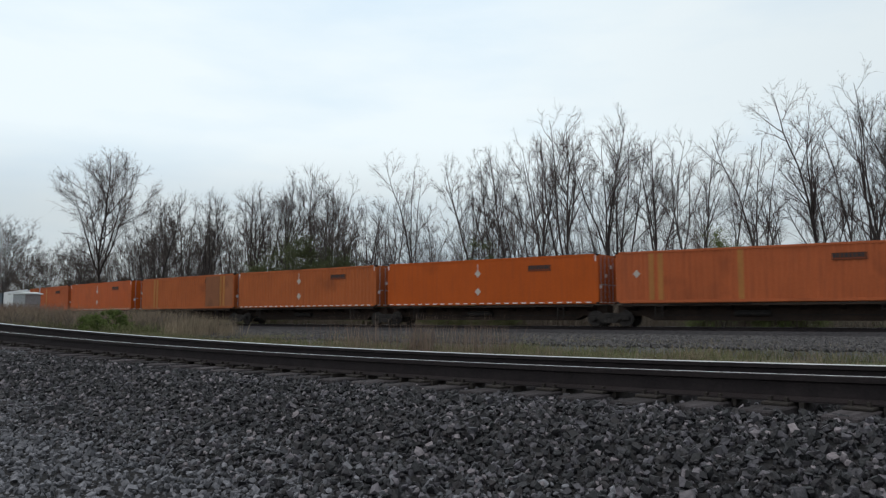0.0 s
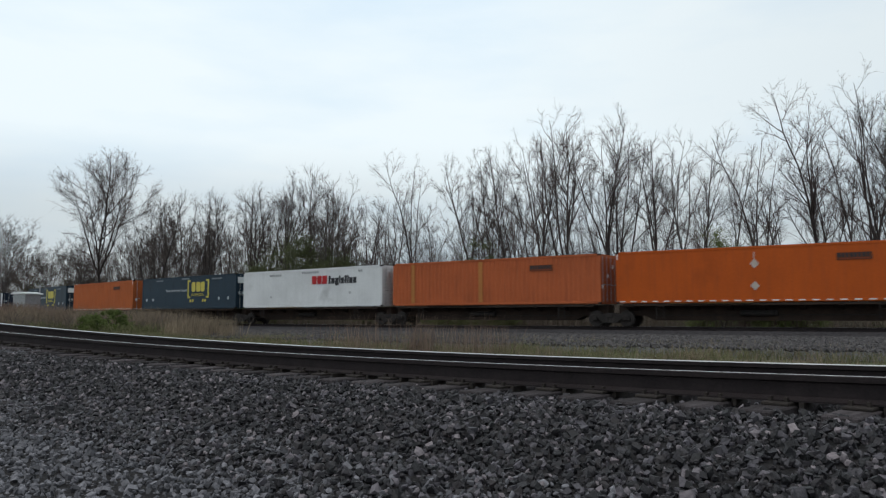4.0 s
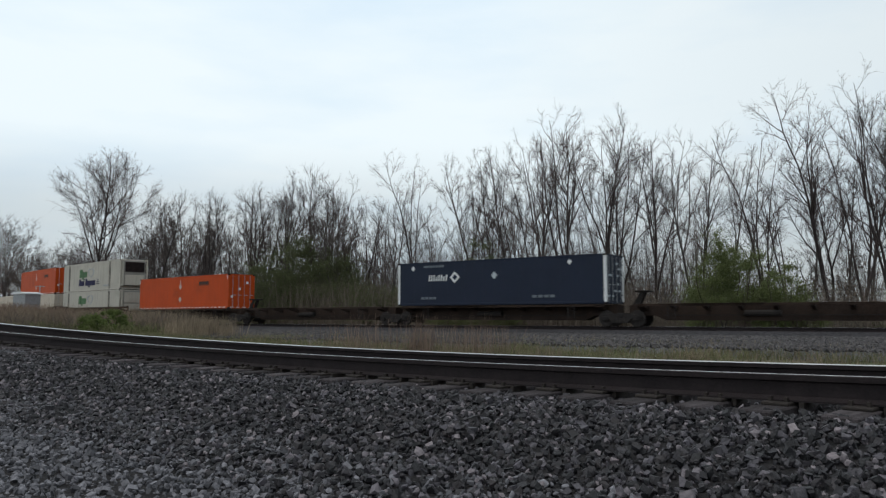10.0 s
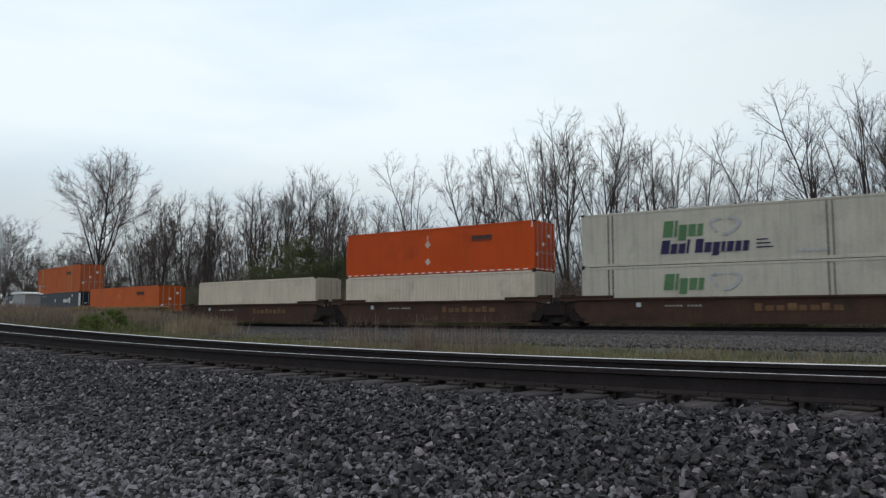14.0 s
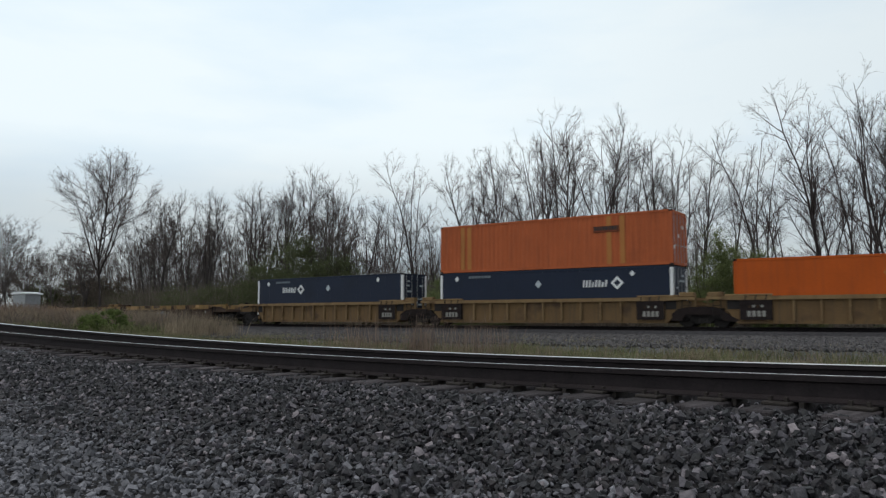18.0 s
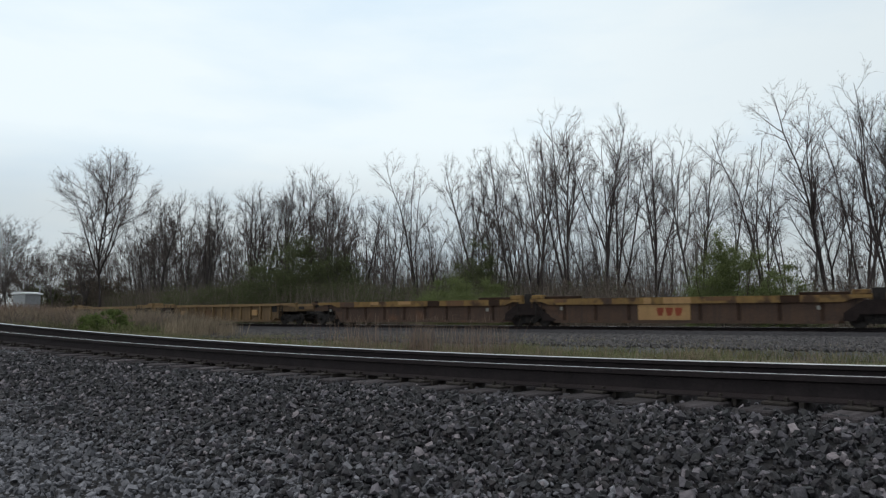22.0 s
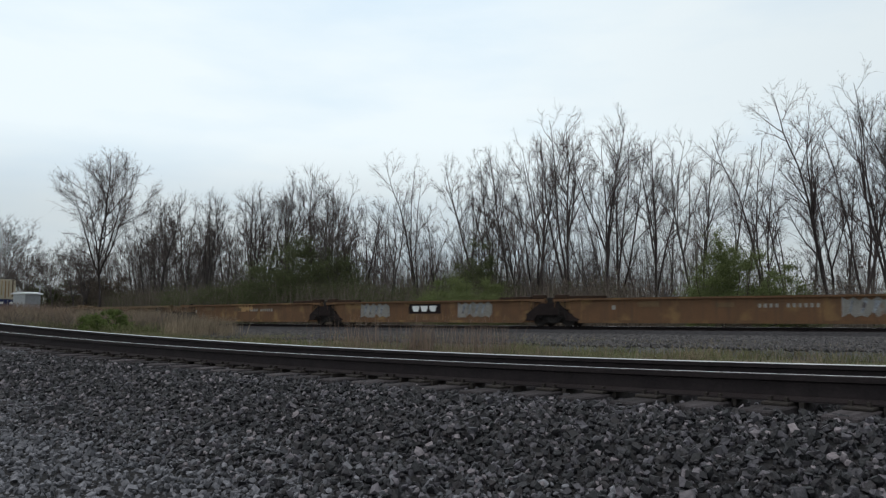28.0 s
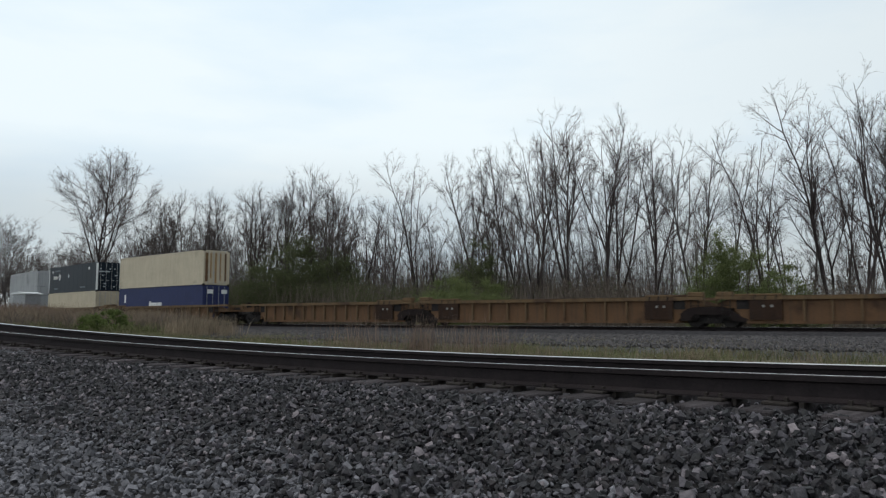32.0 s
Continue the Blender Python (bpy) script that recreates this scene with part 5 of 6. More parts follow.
def tree_meshes(seed, h, spread, low, limbs, fork=1, at_lo=0.25, at_hi=0.5, lean=0.25, twig=0.0075, shoots=6, fine=5, droop=0.05, pale=False):
    """A leafless tree: trunk and rising leaders, curved limbs, branches, and a fine crown of twigs."""
    rg = random.Random(seed)
    tv, tf, cv, cf, pv, pf = [], [], [], [], [], []
    stems = []
    r0 = h * 0.0082
    turn = rg.uniform(0, 6.28)
    for k in range(fork):
        a = turn + 6.28 * k / max(fork - 1, 1) + rg.uniform(-0.4, 0.4)
        out = lean * rg.uniform(0.75, 1.3) if k else 0.03
        at = int(round(14 * rg.uniform(at_lo, at_hi))) if k else 0
        st = stems[0][0][at].copy() if k else Vector((0, 0, -0.4))
        ln = h * (rg.uniform(0.86, 1.0) - at / 14) / math.cos(min(out, 1.0) * 0.7) if k else h * 0.97
        pts = grow(rg, st, Vector((math.cos(a) * out, math.sin(a) * out, 1)), ln, 14, 0.055, 0.025 if k else 0.035)
        radii = [(stems[0][1][at] * 0.78 if k else r0) * (1 - 0.90 * (i / 14) ** 0.85) + 0.007 for i in range(15)]
        tube(tv, tf, pts, radii, 6)
        stems.append((pts, radii, ln))
    for e, (pts, radii, sl) in enumerate(stems):
        n = int(limbs * (1.0 if e == 0 else 0.62) * (sl / h) ** 0.5) + 1
        lo = low if e == 0 else 0.14
        for j in range(n):
            f = lo + (0.97 - lo) * (j + rg.random()) / n
            i = min(int(f * 14), 13)
            p = pts[i].lerp(pts[i + 1], f * 14 - i)
            d = (pts[i + 1] - pts[i]).normalized()
            up = (f - lo) / (1 - lo)
            ln = h * spread * (0.50 + 0.50 * math.sin(3.14 * min(up * 0.8 + 0.22, 1.0)) - 0.12 * up) * rg.uniform(0.55, 1.15)
            lp = grow(rg, p, off_way(rg, d, rg.uniform(0.42, 0.8)), ln, 6, 0.10, droop)
            r1 = min(radii[i] * 0.6, 0.0105 * ln + 0.008)
            lr = [r1 * (1 - 0.82 * q / 6) + 0.005 for q in range(7)]
            tube(tv, tf, lp, lr, 4)
            for _ in range(max(3, int(shoots * min(ln / (h * spread * 0.6), 1.4) + rg.random()))):
                g = rg.uniform(0.10, 1.0) ** 0.8
                a = min(int(g * 6), 5)
                q = lp[a].lerp(lp[a + 1], min(g * 6 - a, 1))
                d2 = (lp[a + 1] - lp[a]).normalized()
                bl = max(ln * rg.uniform(0.30, 0.58) * (1.15 - 0.45 * g), 0.9)
                bp = grow(rg, q, off_way(rg, d2, rg.uniform(0.35, 0.75)), bl, 3, 0.11, 0.07)
                br = [max(lr[a] * 0.45, twig * 1.2) * (1 - 0.65 * x / 3) + 0.002 for x in range(4)]
                tube(cv, cf, bp, br, 3)
                for _ in range(max(3, int(fine * min(bl / 1.2, 1.5) + rg.random()))):
                    g2 = rg.uniform(0.08, 1.0)
                    a2 = min(int(g2 * 3), 2)
                    q2 = bp[a2].lerp(bp[a2 + 1], min(g2 * 3 - a2, 1))
                    d3 = (bp[a2 + 1] - bp[a2]).normalized()
                    tl = max(bl * rg.uniform(0.35, 0.7), 0.6)
                    tp = grow(rg, q2, off_way(rg, d3, rg.uniform(0.35, 0.9)), tl, 2, 0.14, 0.05)
                    spike(pv, pf, tp[0], tp[1], twig, twig * 0.8)
                    spike(pv, pf, tp[1], tp[2], twig * 0.8)
                    for _ in range(2):
                        d4 = (tp[2] - tp[1]).normalized()
                        s = tp[0].lerp(tp[2], rg.uniform(0.25, 0.9))
                        spike(pv, pf, s, s + off_way(rg, d4, rg.uniform(0.4, 0.9)) * tl * rg.uniform(0.35, 0.7), twig * 0.62)
    top = max(v[2] for v in pv)
    base = len(cv)
    crown = mesh_np("crown", cv + pv, [t for q in cf for t in ((q[0], q[1], q[2]), (q[0], q[2], q[3]))] + [tuple(v + base for v in t) for t in pf], M["haze_pale_twig"] if pale else M["twig"])
    return top, mesh_np("trunk", tv, tf, M["haze_pale_bark"] if pale else M["bark"], True), crown


def spike(vs, fs, p, q, r, r2=0.0):
    """A slender three-sided twig from p to q, pointed unless it has a second radius."""
    d = q - p
    u = d.cross(Vector((0.31, 0.17, 0.94)))
    u.normalize()
    w = d.cross(u)
    w.normalize()
    b = len(vs)
    ring = (u, u * -0.5 + w * 0.87, u * -0.5 - w * 0.87)
    vs.extend(tuple(p + v * r) for v in ring)
    if r2:
        vs.extend(tuple(q + v * r2) for v in ring)
        for k in range(3):
            m = (k + 1) % 3
            fs.append((b + k, b + m, b + 3 + m))
            fs.append((b + k, b + 3 + m, b + 3 + k))
    else:
        vs.append(tuple(q))
        for k in range(3):
            fs.append((b + k, b + (k + 1) % 3, b + 3))


TREE_KINDS = {}
for key, args in {"vase_a": (11, 18, 0.22, 0.32, 17, 5, 0.14, 0.45, 0.22, 0.0084, 6, 4), "vase_b": (12, 18, 0.23, 0.30, 17, 4, 0.12, 0.45, 0.24, 0.0084, 6, 4), "vase_c": (13, 18, 0.23, 0.30, 16, 4, 0.15, 0.5, 0.26, 0.0084, 6, 4),
                  "slim_a": (14, 17, 0.21, 0.32, 18, 2, 0.15, 0.4, 0.18, 0.0084, 6, 4), "slim_b": (15, 17, 0.22, 0.28, 16, 3, 0.12, 0.5, 0.18, 0.0084, 6, 4), "slim_c": (16, 17, 0.21, 0.32, 16, 3, 0.2, 0.55, 0.20, 0.0084, 6, 4), "slim_d": (17, 17, 0.23, 0.28, 20, 2, 0.2, 0.4, 0.14, 0.0084, 6, 4),
                  "big_round": (29, 21, 0.26, 0.36, 20, 6, 0.26, 0.50, 0.26, 0.011, 7, 5, 0.01), "round": (22, 15, 0.27, 0.24, 15, 5, 0.12, 0.45, 0.30, 0.010, 6, 4),
                  "thin_a": (31, 14, 0.17, 0.28, 14, 1, 0.2, 0.5, 0.15, 0.009, 4, 3), "thin_b": (32, 14, 0.19, 0.24, 13, 2, 0.2, 0.5, 0.16, 0.009, 4, 3), "thin_c": (33, 14, 0.18, 0.26, 10, 3, 0.1, 0.5, 0.18, 0.009, 4, 3),
                  "grey_a": (18, 17, 0.22, 0.30, 14, 3, 0.15, 0.5, 0.18, 0.0095, 5, 4), "grey_b": (19, 17, 0.22, 0.32, 14, 2, 0.2, 0.5, 0.20, 0.0095, 5, 4),
                  "scrub_a": (41, 7, 0.30, 0.10, 8, 6, 0.0, 0.15, 0.35, 0.009, 4, 3, 0.03), "scrub_b": (42, 7, 0.32, 0.08, 8, 5, 0.0, 0.2, 0.45, 0.009, 4, 3, 0.02)}.items():
    # These kinds get the bark and twig colours lightened to imitate haze.
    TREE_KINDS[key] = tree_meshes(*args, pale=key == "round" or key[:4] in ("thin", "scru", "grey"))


def tree(kind, x, y, h, label, group, tilt=0.0):
    """A tree at (x, y) of height h that leans by so many degrees across the line of sight."""
    h0, tm, cm = TREE_KINDS[kind]
    rg = random.Random(int(x * 13 + y * 7))
    k = 1.05 * h / h0
    w = k * rg.uniform(0.92, 1.12)
    ob = empty("tree", label, "tree", group, Matrix.Translation((x, y, -0.75)) @ Matrix.Rotation(math.radians(tilt), 4, "Y") @ Matrix.Rotation(rg.uniform(0, 6.28), 4, "Z") @ Matrix.Diagonal((w, w, k, 1)))
    child("trunk", tm, ob)
    child("crown", cm, ob)
    return ob


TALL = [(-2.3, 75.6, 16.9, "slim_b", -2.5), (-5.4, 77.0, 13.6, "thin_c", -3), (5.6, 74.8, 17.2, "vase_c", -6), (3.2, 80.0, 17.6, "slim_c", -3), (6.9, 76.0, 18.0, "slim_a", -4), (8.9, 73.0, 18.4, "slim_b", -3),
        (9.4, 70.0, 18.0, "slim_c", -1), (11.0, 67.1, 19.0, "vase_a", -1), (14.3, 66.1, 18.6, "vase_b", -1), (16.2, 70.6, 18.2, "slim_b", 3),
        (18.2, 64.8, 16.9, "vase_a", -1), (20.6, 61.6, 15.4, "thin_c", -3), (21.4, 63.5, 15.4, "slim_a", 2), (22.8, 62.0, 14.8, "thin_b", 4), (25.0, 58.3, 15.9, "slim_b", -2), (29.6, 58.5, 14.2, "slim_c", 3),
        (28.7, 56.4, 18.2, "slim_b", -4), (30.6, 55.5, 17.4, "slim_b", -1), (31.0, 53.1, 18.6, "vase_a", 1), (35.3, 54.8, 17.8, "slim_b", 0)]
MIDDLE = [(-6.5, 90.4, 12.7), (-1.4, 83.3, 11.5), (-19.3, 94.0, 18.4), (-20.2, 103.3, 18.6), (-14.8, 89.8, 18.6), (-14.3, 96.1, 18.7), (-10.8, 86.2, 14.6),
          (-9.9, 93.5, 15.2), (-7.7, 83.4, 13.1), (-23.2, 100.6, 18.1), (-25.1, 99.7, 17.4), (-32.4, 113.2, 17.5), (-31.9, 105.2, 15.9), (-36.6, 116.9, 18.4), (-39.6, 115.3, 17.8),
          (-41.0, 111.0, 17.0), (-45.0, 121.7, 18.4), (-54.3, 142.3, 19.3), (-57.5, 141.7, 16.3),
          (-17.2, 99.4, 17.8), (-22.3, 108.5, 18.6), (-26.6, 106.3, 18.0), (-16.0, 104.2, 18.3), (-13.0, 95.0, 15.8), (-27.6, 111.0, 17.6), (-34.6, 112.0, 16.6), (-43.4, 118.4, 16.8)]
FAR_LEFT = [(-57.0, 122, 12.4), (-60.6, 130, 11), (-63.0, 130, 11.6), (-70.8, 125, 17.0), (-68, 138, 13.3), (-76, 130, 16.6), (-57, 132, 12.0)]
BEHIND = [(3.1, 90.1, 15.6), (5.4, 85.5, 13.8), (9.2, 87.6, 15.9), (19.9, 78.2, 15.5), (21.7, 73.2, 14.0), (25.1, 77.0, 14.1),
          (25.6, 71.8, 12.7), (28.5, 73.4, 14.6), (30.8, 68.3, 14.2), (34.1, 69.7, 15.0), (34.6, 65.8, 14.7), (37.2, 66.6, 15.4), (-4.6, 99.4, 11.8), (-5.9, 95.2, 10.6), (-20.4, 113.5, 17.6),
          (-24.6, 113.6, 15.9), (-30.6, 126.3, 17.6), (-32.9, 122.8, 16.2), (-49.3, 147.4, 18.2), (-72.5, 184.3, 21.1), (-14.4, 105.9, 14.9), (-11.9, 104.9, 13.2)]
slims = ("slim_a", "slim_b", "slim_c", "vase_a", "slim_d", "vase_c")
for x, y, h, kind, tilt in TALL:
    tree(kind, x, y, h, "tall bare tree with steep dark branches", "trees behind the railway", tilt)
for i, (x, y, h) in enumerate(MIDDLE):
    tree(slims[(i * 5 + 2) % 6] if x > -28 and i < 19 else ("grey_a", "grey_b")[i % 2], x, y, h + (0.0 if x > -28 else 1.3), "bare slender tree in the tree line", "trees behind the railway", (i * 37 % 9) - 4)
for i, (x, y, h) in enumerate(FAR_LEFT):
    tree(("round", "slim_c", "round")[i % 3], x, y, h, "bare distant tree in a stand painted mostly pale for haze", "trees behind the railway")
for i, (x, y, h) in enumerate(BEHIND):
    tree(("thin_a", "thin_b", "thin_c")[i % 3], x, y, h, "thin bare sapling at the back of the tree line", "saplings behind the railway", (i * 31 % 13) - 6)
rg = random.Random(77)
for i in range(56):
    q = rg.uniform(-125, 38) if i < 24 else rg.uniform(-130, -5)
    v = side(main_at(q), rg.uniform(17, 36))
    tree(("thin_a", "thin_b", "thin_c")[i % 3], v.x, v.y, rg.uniform(8, 13.5) + max(0, -q) * 0.03, "thin bare sapling at the back of the tree line", "saplings behind the railway", rg.uniform(-7, 7))
for i in range(24):
    q = -110 + 4.9 * i + rg.uniform(-1.2, 1.2)
    v = side(main_at(q), rg.uniform(14, 30))
    if -0.28 < v.x / v.y < 0.02:
        continue
    tree(("grey_a", "grey_b", "thin_c")[i % 3], v.x, v.y, rg.uniform(9.5, 12.5) + max(0, -q) * 0.035, "bare slender tree in the tree line", "trees behind the railway", rg.uniform(-6, 6))
for i in range(78):
    q = rg.uniform(-125, -25) if i < 22 else rg.uniform(-30, 44)
    v = side(main_at(q), rg.uniform(19, 26) if i % 3 else rg.uniform(24, 36))
    if -0.15 < v.x / v.y < 0.02:
        continue
    k = tree("scrub_a" if i % 2 else "scrub_b", v.x, v.y, rg.uniform(3.8, 8.0) + max(0, -q - 20) * 0.025, "leafless tangled scrub at the foot of the trees", "scrub under the trees", rg.uniform(-8, 8))
    k.name = "scrub"
for i in range(18):
    b, y = rg.uniform(-0.40, -0.29) if i < 9 else rg.uniform(-0.57, -0.42), rg.uniform(112, 138)
    tree(("thin_b", "round", "thin_c")[i % 3] if i < 9 else "round", b * y, y, rg.uniform(15.5, 18.5) if i < 9 else rg.uniform(10.5, 13.5), "bare distant tree in a stand painted mostly pale for haze", "trees behind the railway", rg.uniform(-5, 5))
tree("big_round", -46.4, 103.6, 23.4, "large spreading bare tree with a forked trunk", "trees behind the railway")


def leaf_cloud(seed, w, h, depth, n, size, clumps, material):
    """Small leaves gathered in many uneven clumps under a broad dome, thinner towards its edge."""
    r = np.random.default_rng(seed)
    a, q = r.uniform(0, 2 * math.pi, clumps), r.uniform(0, 1, clumps) ** 0.5
    cx = np.stack([np.cos(a) * q * 0.50 * w, np.sin(a) * q * 0.50 * depth, np.zeros(clumps)], -1)
    top = h * np.sqrt(np.maximum(1 - 0.9 * q ** 2.2, 0.05)) * (1 + 0.14 * np.sin(a * 3 + seed) * q) * r.uniform(0.66, 1.10, clumps)
    cx[:, 2] = r.uniform(0.0, 1.0, clumps) ** 0.6 * top * 0.88
    rad = r.uniform(0.07, 0.22, clumps) * min(w, h)
    idx = r.integers(0, clumps, n)
    d = r.normal(size=(n, 3))
    d /= np.linalg.norm(d, axis=1)[:, None]
    p = cx[idx] + d * (rad[idx] * np.abs(r.normal(0, 0.62, n)))[:, None] * np.array((1.15, 1.15, 0.9))
    p[:, 2] = np.maximum(p[:, 2], 0.03)
    u = r.normal(size=(n, 3))
    u /= np.linalg.norm(u, axis=1)[:, None]
    v = np.cross(u, r.normal(size=(n, 3)))
    v /= np.linalg.norm(v, axis=1)[:, None]
    s = size * r.uniform(0.6, 1.5, n)[:, None]
    q = np.stack([p - u * s, p + v * s * 0.45, p + u * s, p - v * s * 0.45], 1).reshape(-1, 3)
    return mesh_np("foliage", q, np.arange(4 * n).reshape(-1, 4), material)


def bush(x, y, w, h, material, label, n=4000, size=0.14, seed=1, clumps=40, stems=9):
    ob = empty("bush", label, "bush", "bushes along the tree line", pose(x, y, -0.85))
    child("foliage", leaf_cloud(seed, w, h, w * 0.8, n, size, clumps, material), ob)
    rg = random.Random(seed)
    for _ in range(stems):
        vs, fs = [], []
        tube(vs, fs, grow(rg, Vector((rg.uniform(-0.3, 0.3) * w, rg.uniform(-0.2, 0.2) * w, -0.1)), Vector((rg.gauss(0, 0.4), rg.gauss(0, 0.3), 1)), h * rg.uniform(0.6, 0.95), 6, 0.12, 0.05), [0.05, 0.04, 0.032, 0.025, 0.018, 0.012, 0.006], 4)
        child("stem", mesh_np("stem", vs, fs, M["bark"]), ob)
    return ob


bush(-15.6, 88.0, 15.6, 11.4, M["evergreen"], "broad dark evergreen thicket at the tree line", 130000, 0.070, 41, 260, 18)
bush(-24.5, 92.0, 8.0, 6.0, M["evergreen"], "dark green thicket under bare trees", 14000, 0.10, 42, 60)
bush(1.9, 61.0, 8.2, 4.8, M["bright_leaf"], "fresh green shrub in young leaf", 115000, 0.05, 43, 120)
bush(3.0, 70.0, 7.4, 9.2, M["evergreen"], "tall dusky green shrub among trunks", 34000, 0.07, 44, 90, 16)
bush(11.0, 65.4, 3.4, 5.6, M["brush"], "brown vines and dead leaves round tree trunks", 9000, 0.06, 53, 50, 10)
bush(20.0, 53.4, 6.0, 7.8, M["fresh_leaf"], "young green tree-like shrub with open crown", 72000, 0.05, 52, 110, 12)
bush(22.9, 51.2, 4.6, 5.6, M["fresh_leaf"], "green shrub in young leaf", 36000, 0.06, 46, 60)
bush(29.5, 49.5, 4.2, 3.6, M["evergreen"], "low dark green shrub", 4000, 0.06, 47, 30)
bush(-64, 128, 13.0, 7.4, M["evergreen"], "dark thicket on the far side of the line", 36000, 0.08, 48, 120)
bush(-75, 133, 13.0, 9.5, M["brush"], "brown leafless thicket on the far side of the line", 36000, 0.08, 50, 120)
bush(-57, 126, 14.0, 9.0, M["brush"], "brown leafless thicket on the far side of the line", 60000, 0.08, 51, 120)
bush(-19.5, 44.4, 3.1, 1.65, M["leaf"], "round green bush among dry weeds", 16000, 0.05, 49, 50)


# brush at the foot of the trees
def strip(name, n, place, hgt, wid, material, label, lean=0.25, seed=3, kind_cat="undergrowth"):
    """Blades or stems, each a narrow bent leaf, at places given along the line."""
    r = np.random.default_rng(seed)
    base = np.array([place(r) for _ in range(n)])
    h = r.uniform(*hgt, n)
    a = r.uniform(0, 2 * math.pi, n)
    w = r.uniform(0.6, 1.3, n) * wid
    dx, dy = np.cos(a) * w, np.sin(a) * w
    lx, ly = r.normal(0, lean, n) * h, r.normal(0, lean, n) * h
    z0 = base[:, 2]
    p0 = np.stack([base[:, 0] - dx, base[:, 1] - dy, z0], -1)
    p1 = np.stack([base[:, 0] + dx, base[:, 1] + dy, z0], -1)
    p2 = np.stack([base[:, 0] + dx * 0.7 + lx * 0.4, base[:, 1] + dy * 0.7 + ly * 0.4, z0 + h * 0.6], -1)
    p3 = np.stack([base[:, 0] - dx * 0.7 + lx * 0.4, base[:, 1] - dy * 0.7 + ly * 0.4, z0 + h * 0.6], -1)
    p4 = np.stack([base[:, 0] + lx, base[:, 1] + ly, z0 + h], -1)
    p5 = p4 + np.stack([dx, dy, dx * 0], -1) * 0.15
    v = np.stack([p0, p1, p2, p3, p4, p5], 1).reshape(-1, 3)
    i = 6 * np.arange(n)[:, None]
    f = np.concatenate([i + np.array([[0, 1, 2, 3]]), i + np.array([[3, 2, 5, 4]])])
    return tagged(new(name, mesh_np(name, v, f, material)), label, kind_cat, kind="stuff")


def by_main(s0, s1, o0, o1, z=-0.75):
    def f(r):
        s = r.uniform(s0, s1)
        p = main_at(s)
        v = side(p, r.uniform(o0, o1))
        return v.x, v.y, z
    return f


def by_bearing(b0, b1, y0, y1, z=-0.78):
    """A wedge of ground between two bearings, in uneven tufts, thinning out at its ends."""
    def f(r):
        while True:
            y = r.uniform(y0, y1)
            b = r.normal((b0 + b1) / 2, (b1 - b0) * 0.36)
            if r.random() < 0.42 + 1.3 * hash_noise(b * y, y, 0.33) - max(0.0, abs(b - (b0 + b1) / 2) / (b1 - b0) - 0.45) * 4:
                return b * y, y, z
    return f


def by_spur(s0, s1, o0, o1, drop):
    """Along the verge of the near track, in uneven tufts."""
    def f(r):
        while True:
            v = side(spur_at(r.uniform(s0, s1)), r.uniform(o0, o1))
            if r.random() < 0.45 + 1.5 * hash_noise(v.x, v.y, 0.55):
                return v.x, v.y, ground_z(v.x, v.y) + drop
    return f


strip("brush", 32000, by_main(-150, 6, 11, 26), (1.2, 4.8), 0.022, M["brush"], "brown leafless brush under the trees", 0.20, 61)
strip("far_woods", 22000, by_main(-170, 2, 30, 62), (4.5, 12.5), 0.017, M["haze_twig"], "bare saplings and brush far behind the tree line, coloured hazy", 0.09, 74, "woods")
strip("trackside_brush", 8500, by_main(-2, 48, 11, 24), (1.2, 4.4), 0.012, M["brush"], "tangled brown brush between the trunks", 0.28, 75)
strip("tall_brush", 9000, by_main(-170, -8, 14, 32), (2.0, 6.5), 0.017, M["brush"], "tall brown leafless brush under the trees", 0.14, 68)


def undergrowth(name, seed, n, s0, s1, o0, o1, h, size, material, label):
    r = np.random.default_rng(seed)
    clumps = int((s1 - s0) * 1.1)
    mid = np.array([tuple(side(main_at(r.uniform(s0, s1)), r.uniform(o0, o1))) for _ in range(clumps)])
    mid[:, 2] = -0.8 + r.uniform(0.2, 0.75, clumps) * h
    rad = r.uniform(0.5, 1.0, clumps)[:, None] * np.array((2.2, 2.2, h * 0.5))
    i = r.integers(0, clumps, n)
    p = mid[i] + r.normal(0, 0.5, (n, 3)) * rad[i]
    p[:, 2] = np.maximum(p[:, 2], -0.85)
    u = r.normal(size=(n, 3))
    u /= np.linalg.norm(u, axis=1)[:, None]
    v = np.cross(u, r.normal(size=(n, 3)))
    v /= np.linalg.norm(v, axis=1)[:, None]
    k = size * r.uniform(0.6, 1.5, n)[:, None]
    q = np.stack([p - u * k, p + v * k * 0.45, p + u * k, p - v * k * 0.45], 1).reshape(-1, 3)
    return tagged(new(name, mesh_np(name, q, np.arange(4 * n).reshape(-1, 4), material)), label, "undergrowth", kind="stuff")


undergrowth("hedge_undergrowth", 81, 60000, -150, -10, 11.5, 16, 4.4, 0.075, M["evergreen"], "dull olive hedge at the foot of the trees")
undergrowth("green_undergrowth", 71, 50000, -170, 2, 14, 26, 4.4, 0.095, M["evergreen"], "dull green undergrowth at the foot of the trees")
undergrowth("leafy_undergrowth", 72, 18000, -150, -8, 11, 18, 2.2, 0.08, M["leaf"], "patchy fresh green undergrowth by the line")
undergrowth("brown_undergrowth", 73, 60000, -170, 34, 15, 26, 4.6, 0.09, M["brush"], "brown dead leaves and vines in the undergrowth")
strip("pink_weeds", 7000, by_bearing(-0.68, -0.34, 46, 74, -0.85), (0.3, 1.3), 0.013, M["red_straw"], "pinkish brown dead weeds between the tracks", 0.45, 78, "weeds")
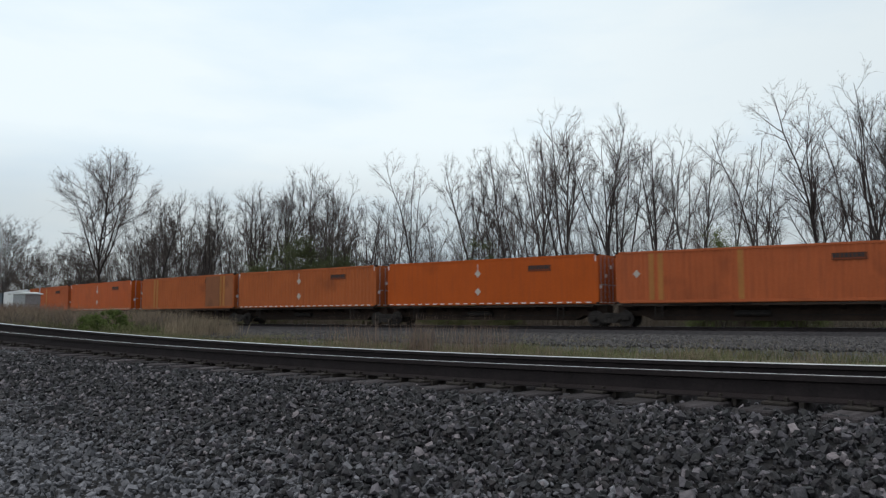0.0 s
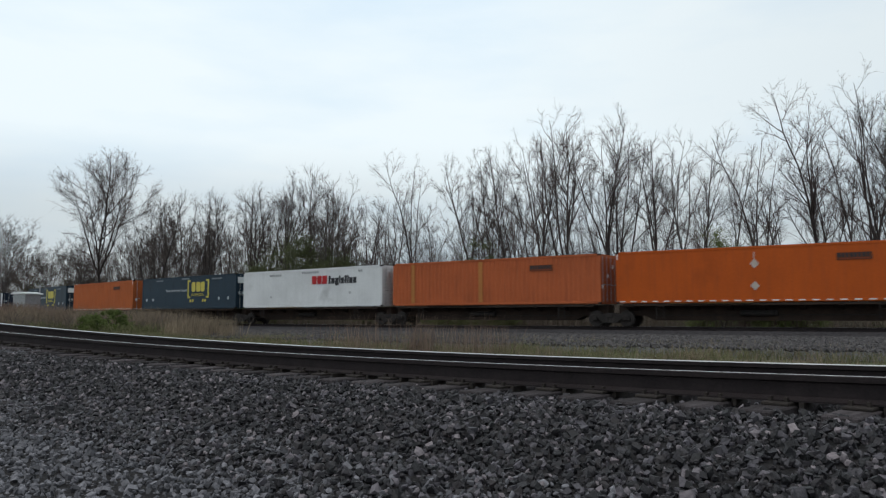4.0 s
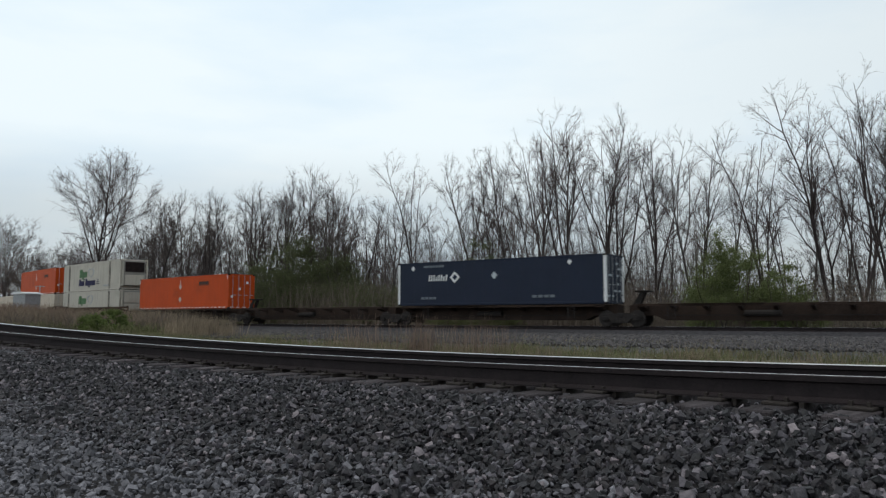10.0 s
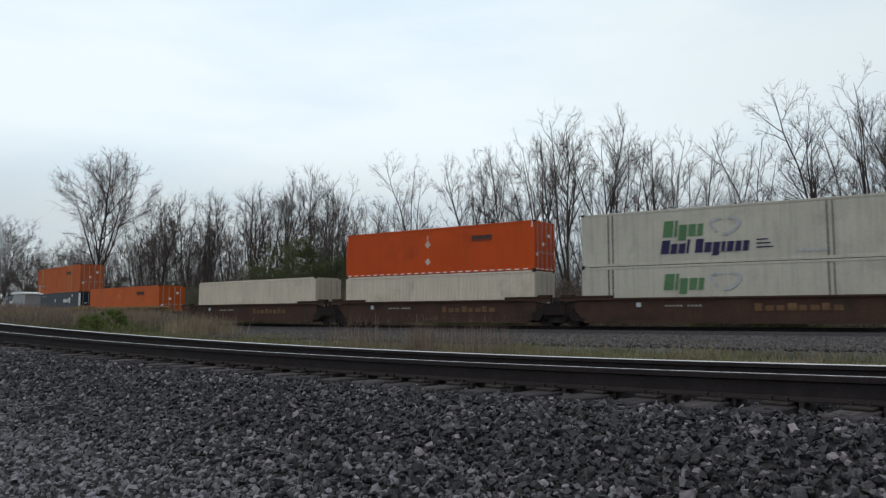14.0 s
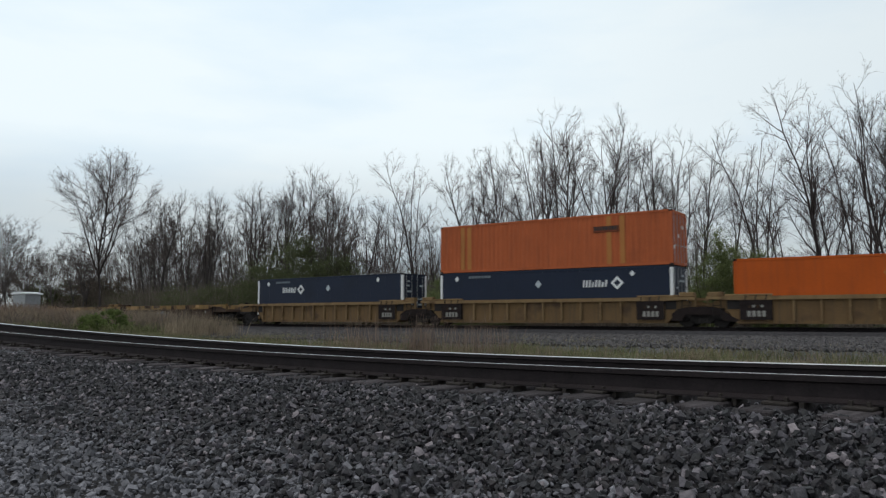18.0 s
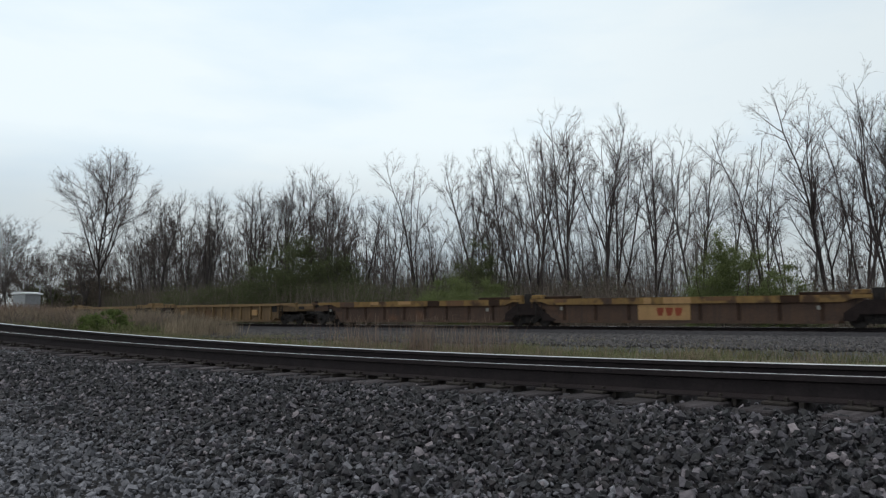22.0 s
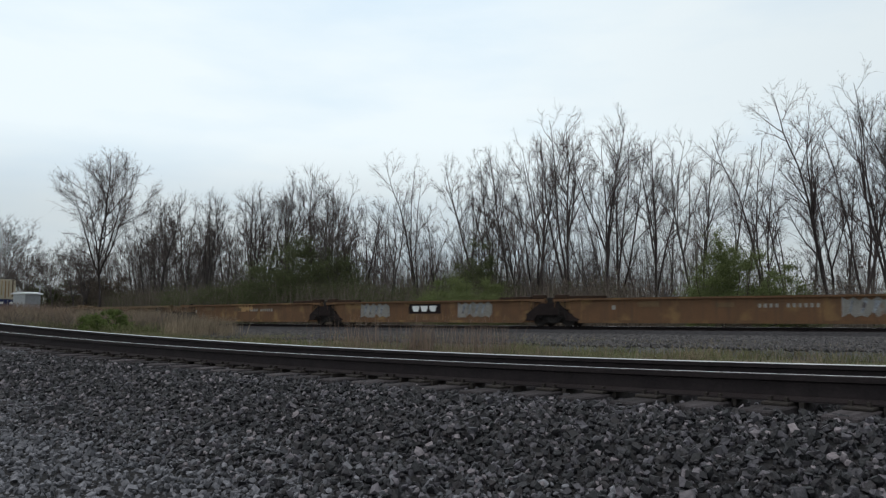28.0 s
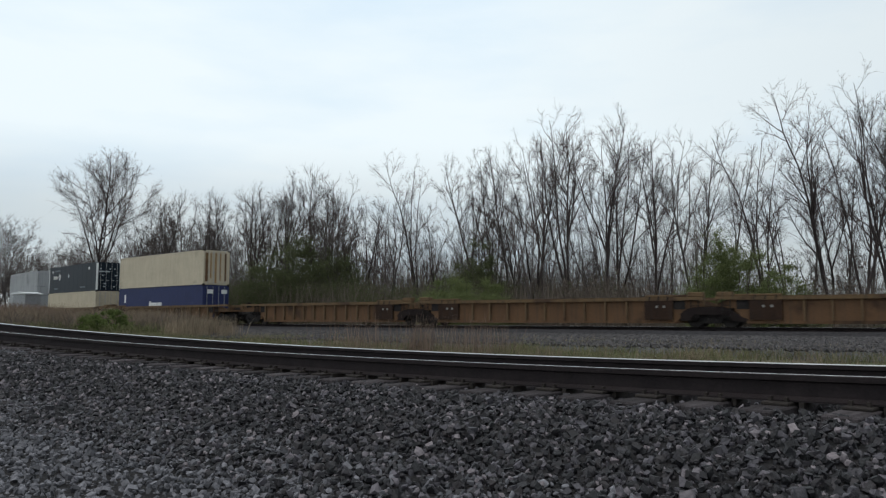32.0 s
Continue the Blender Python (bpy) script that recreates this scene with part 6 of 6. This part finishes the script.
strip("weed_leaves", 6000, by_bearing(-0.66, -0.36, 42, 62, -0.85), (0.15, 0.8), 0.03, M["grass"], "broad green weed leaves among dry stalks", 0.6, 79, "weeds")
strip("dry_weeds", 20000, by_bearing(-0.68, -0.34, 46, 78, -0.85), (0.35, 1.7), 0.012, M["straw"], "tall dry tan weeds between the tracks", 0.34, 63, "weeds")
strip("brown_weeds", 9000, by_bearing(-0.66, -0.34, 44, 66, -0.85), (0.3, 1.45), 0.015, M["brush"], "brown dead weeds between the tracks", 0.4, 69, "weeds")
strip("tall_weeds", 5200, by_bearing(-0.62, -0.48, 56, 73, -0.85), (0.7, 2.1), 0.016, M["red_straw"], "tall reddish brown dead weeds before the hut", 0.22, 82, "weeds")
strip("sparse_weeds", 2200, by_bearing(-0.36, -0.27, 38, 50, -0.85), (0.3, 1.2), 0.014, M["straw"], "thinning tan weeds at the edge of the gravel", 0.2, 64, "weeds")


def tufts(spots):
    """A few loose clumps, each thinning outwards."""
    def f(r):
        x, y, w = spots[int(r.integers(0, len(spots)))]
        return x + r.normal(0, w), y + r.normal(0, w * 1.6), -0.9
    return f


strip("weed_stalks", 1000, tufts([(-0.75, 26, 0.25), (-0.9, 25, 0.5), (-2.7, 27, 0.4), (-3.4, 28, 0.8), (0.6, 25, 0.4), (1.4, 24, 0.5)]), (0.3, 1.5), 0.006, M["red_straw"], "loose clumps of tall brown weed stalks", 0.14, 65, "weeds")
strip("pale_tufts", 700, tufts([(0.5, 22.5, 0.3), (2.9, 21.5, 0.25), (5.9, 20.5, 0.3), (6.6, 20.3, 0.2), (-2.0, 24, 0.5), (9.8, 19.5, 0.4)]), (0.2, 0.55), 0.008, M["straw"], "pale tufts of dead grass on the verge", 0.4, 76, "grass")
strip("grass", 40000, by_spur(-46, 16, 8.5, 24.0, -0.03), (0.12, 0.38), 0.012, M["grass"], "green grass beside the near track", 0.4, 66, "grass")
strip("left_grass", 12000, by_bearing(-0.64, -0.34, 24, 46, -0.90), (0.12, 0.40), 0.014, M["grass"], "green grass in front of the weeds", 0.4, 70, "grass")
strip("dry_grass", 16000, by_spur(-46, 16, 8.5, 25.0, -0.03), (0.14, 0.5), 0.008, M["straw"], "dry grass mixed into the verge", 0.35, 67, "grass")

# relay hut beside the line
hut = empty("relay_hut", "small grey metal relay hut with a white roof among weeds", "hut", m=pose(-40.9, 75.2, -0.9, 0, 0, -30))
part("wall", boxed(-1.0, -0.8, 0.1, 1.0, 0.8, 2.95, bevel=0.03), M["galvanised"], hut, "grey sheet metal wall")
bm = bmesh.new()
prism(bm, [(-1.15, 2.95), (1.15, 2.95), (1.15, 3.05), (0.0, 3.2), (-1.15, 3.05)], -0.95, 0.95)
part("roof", bm, M["white"], hut, "white sheet metal roof")
part("door", boxed(-0.4, -0.835, 0.2, 0.45, -0.79, 2.25, bevel=0.01), M["galvanised"], hut)
part("plinth", boxed(-0.95, -0.75, -0.2, 0.95, 0.75, 0.12), M["far_gravel"], hut)
post = empty("crossbar_post", "slim grey post with a crossbar beside the hut", "post", m=pose(-42.2, 80.0, -0.9))
part("pole", boxed(-0.04, -0.04, 0, 0.04, 0.04, 4.0), M["galvanised"], post)
part("crossbar", boxed(-0.5, -0.03, 3.85, 0.5, 0.03, 3.93), M["galvanised"], post)


motions()
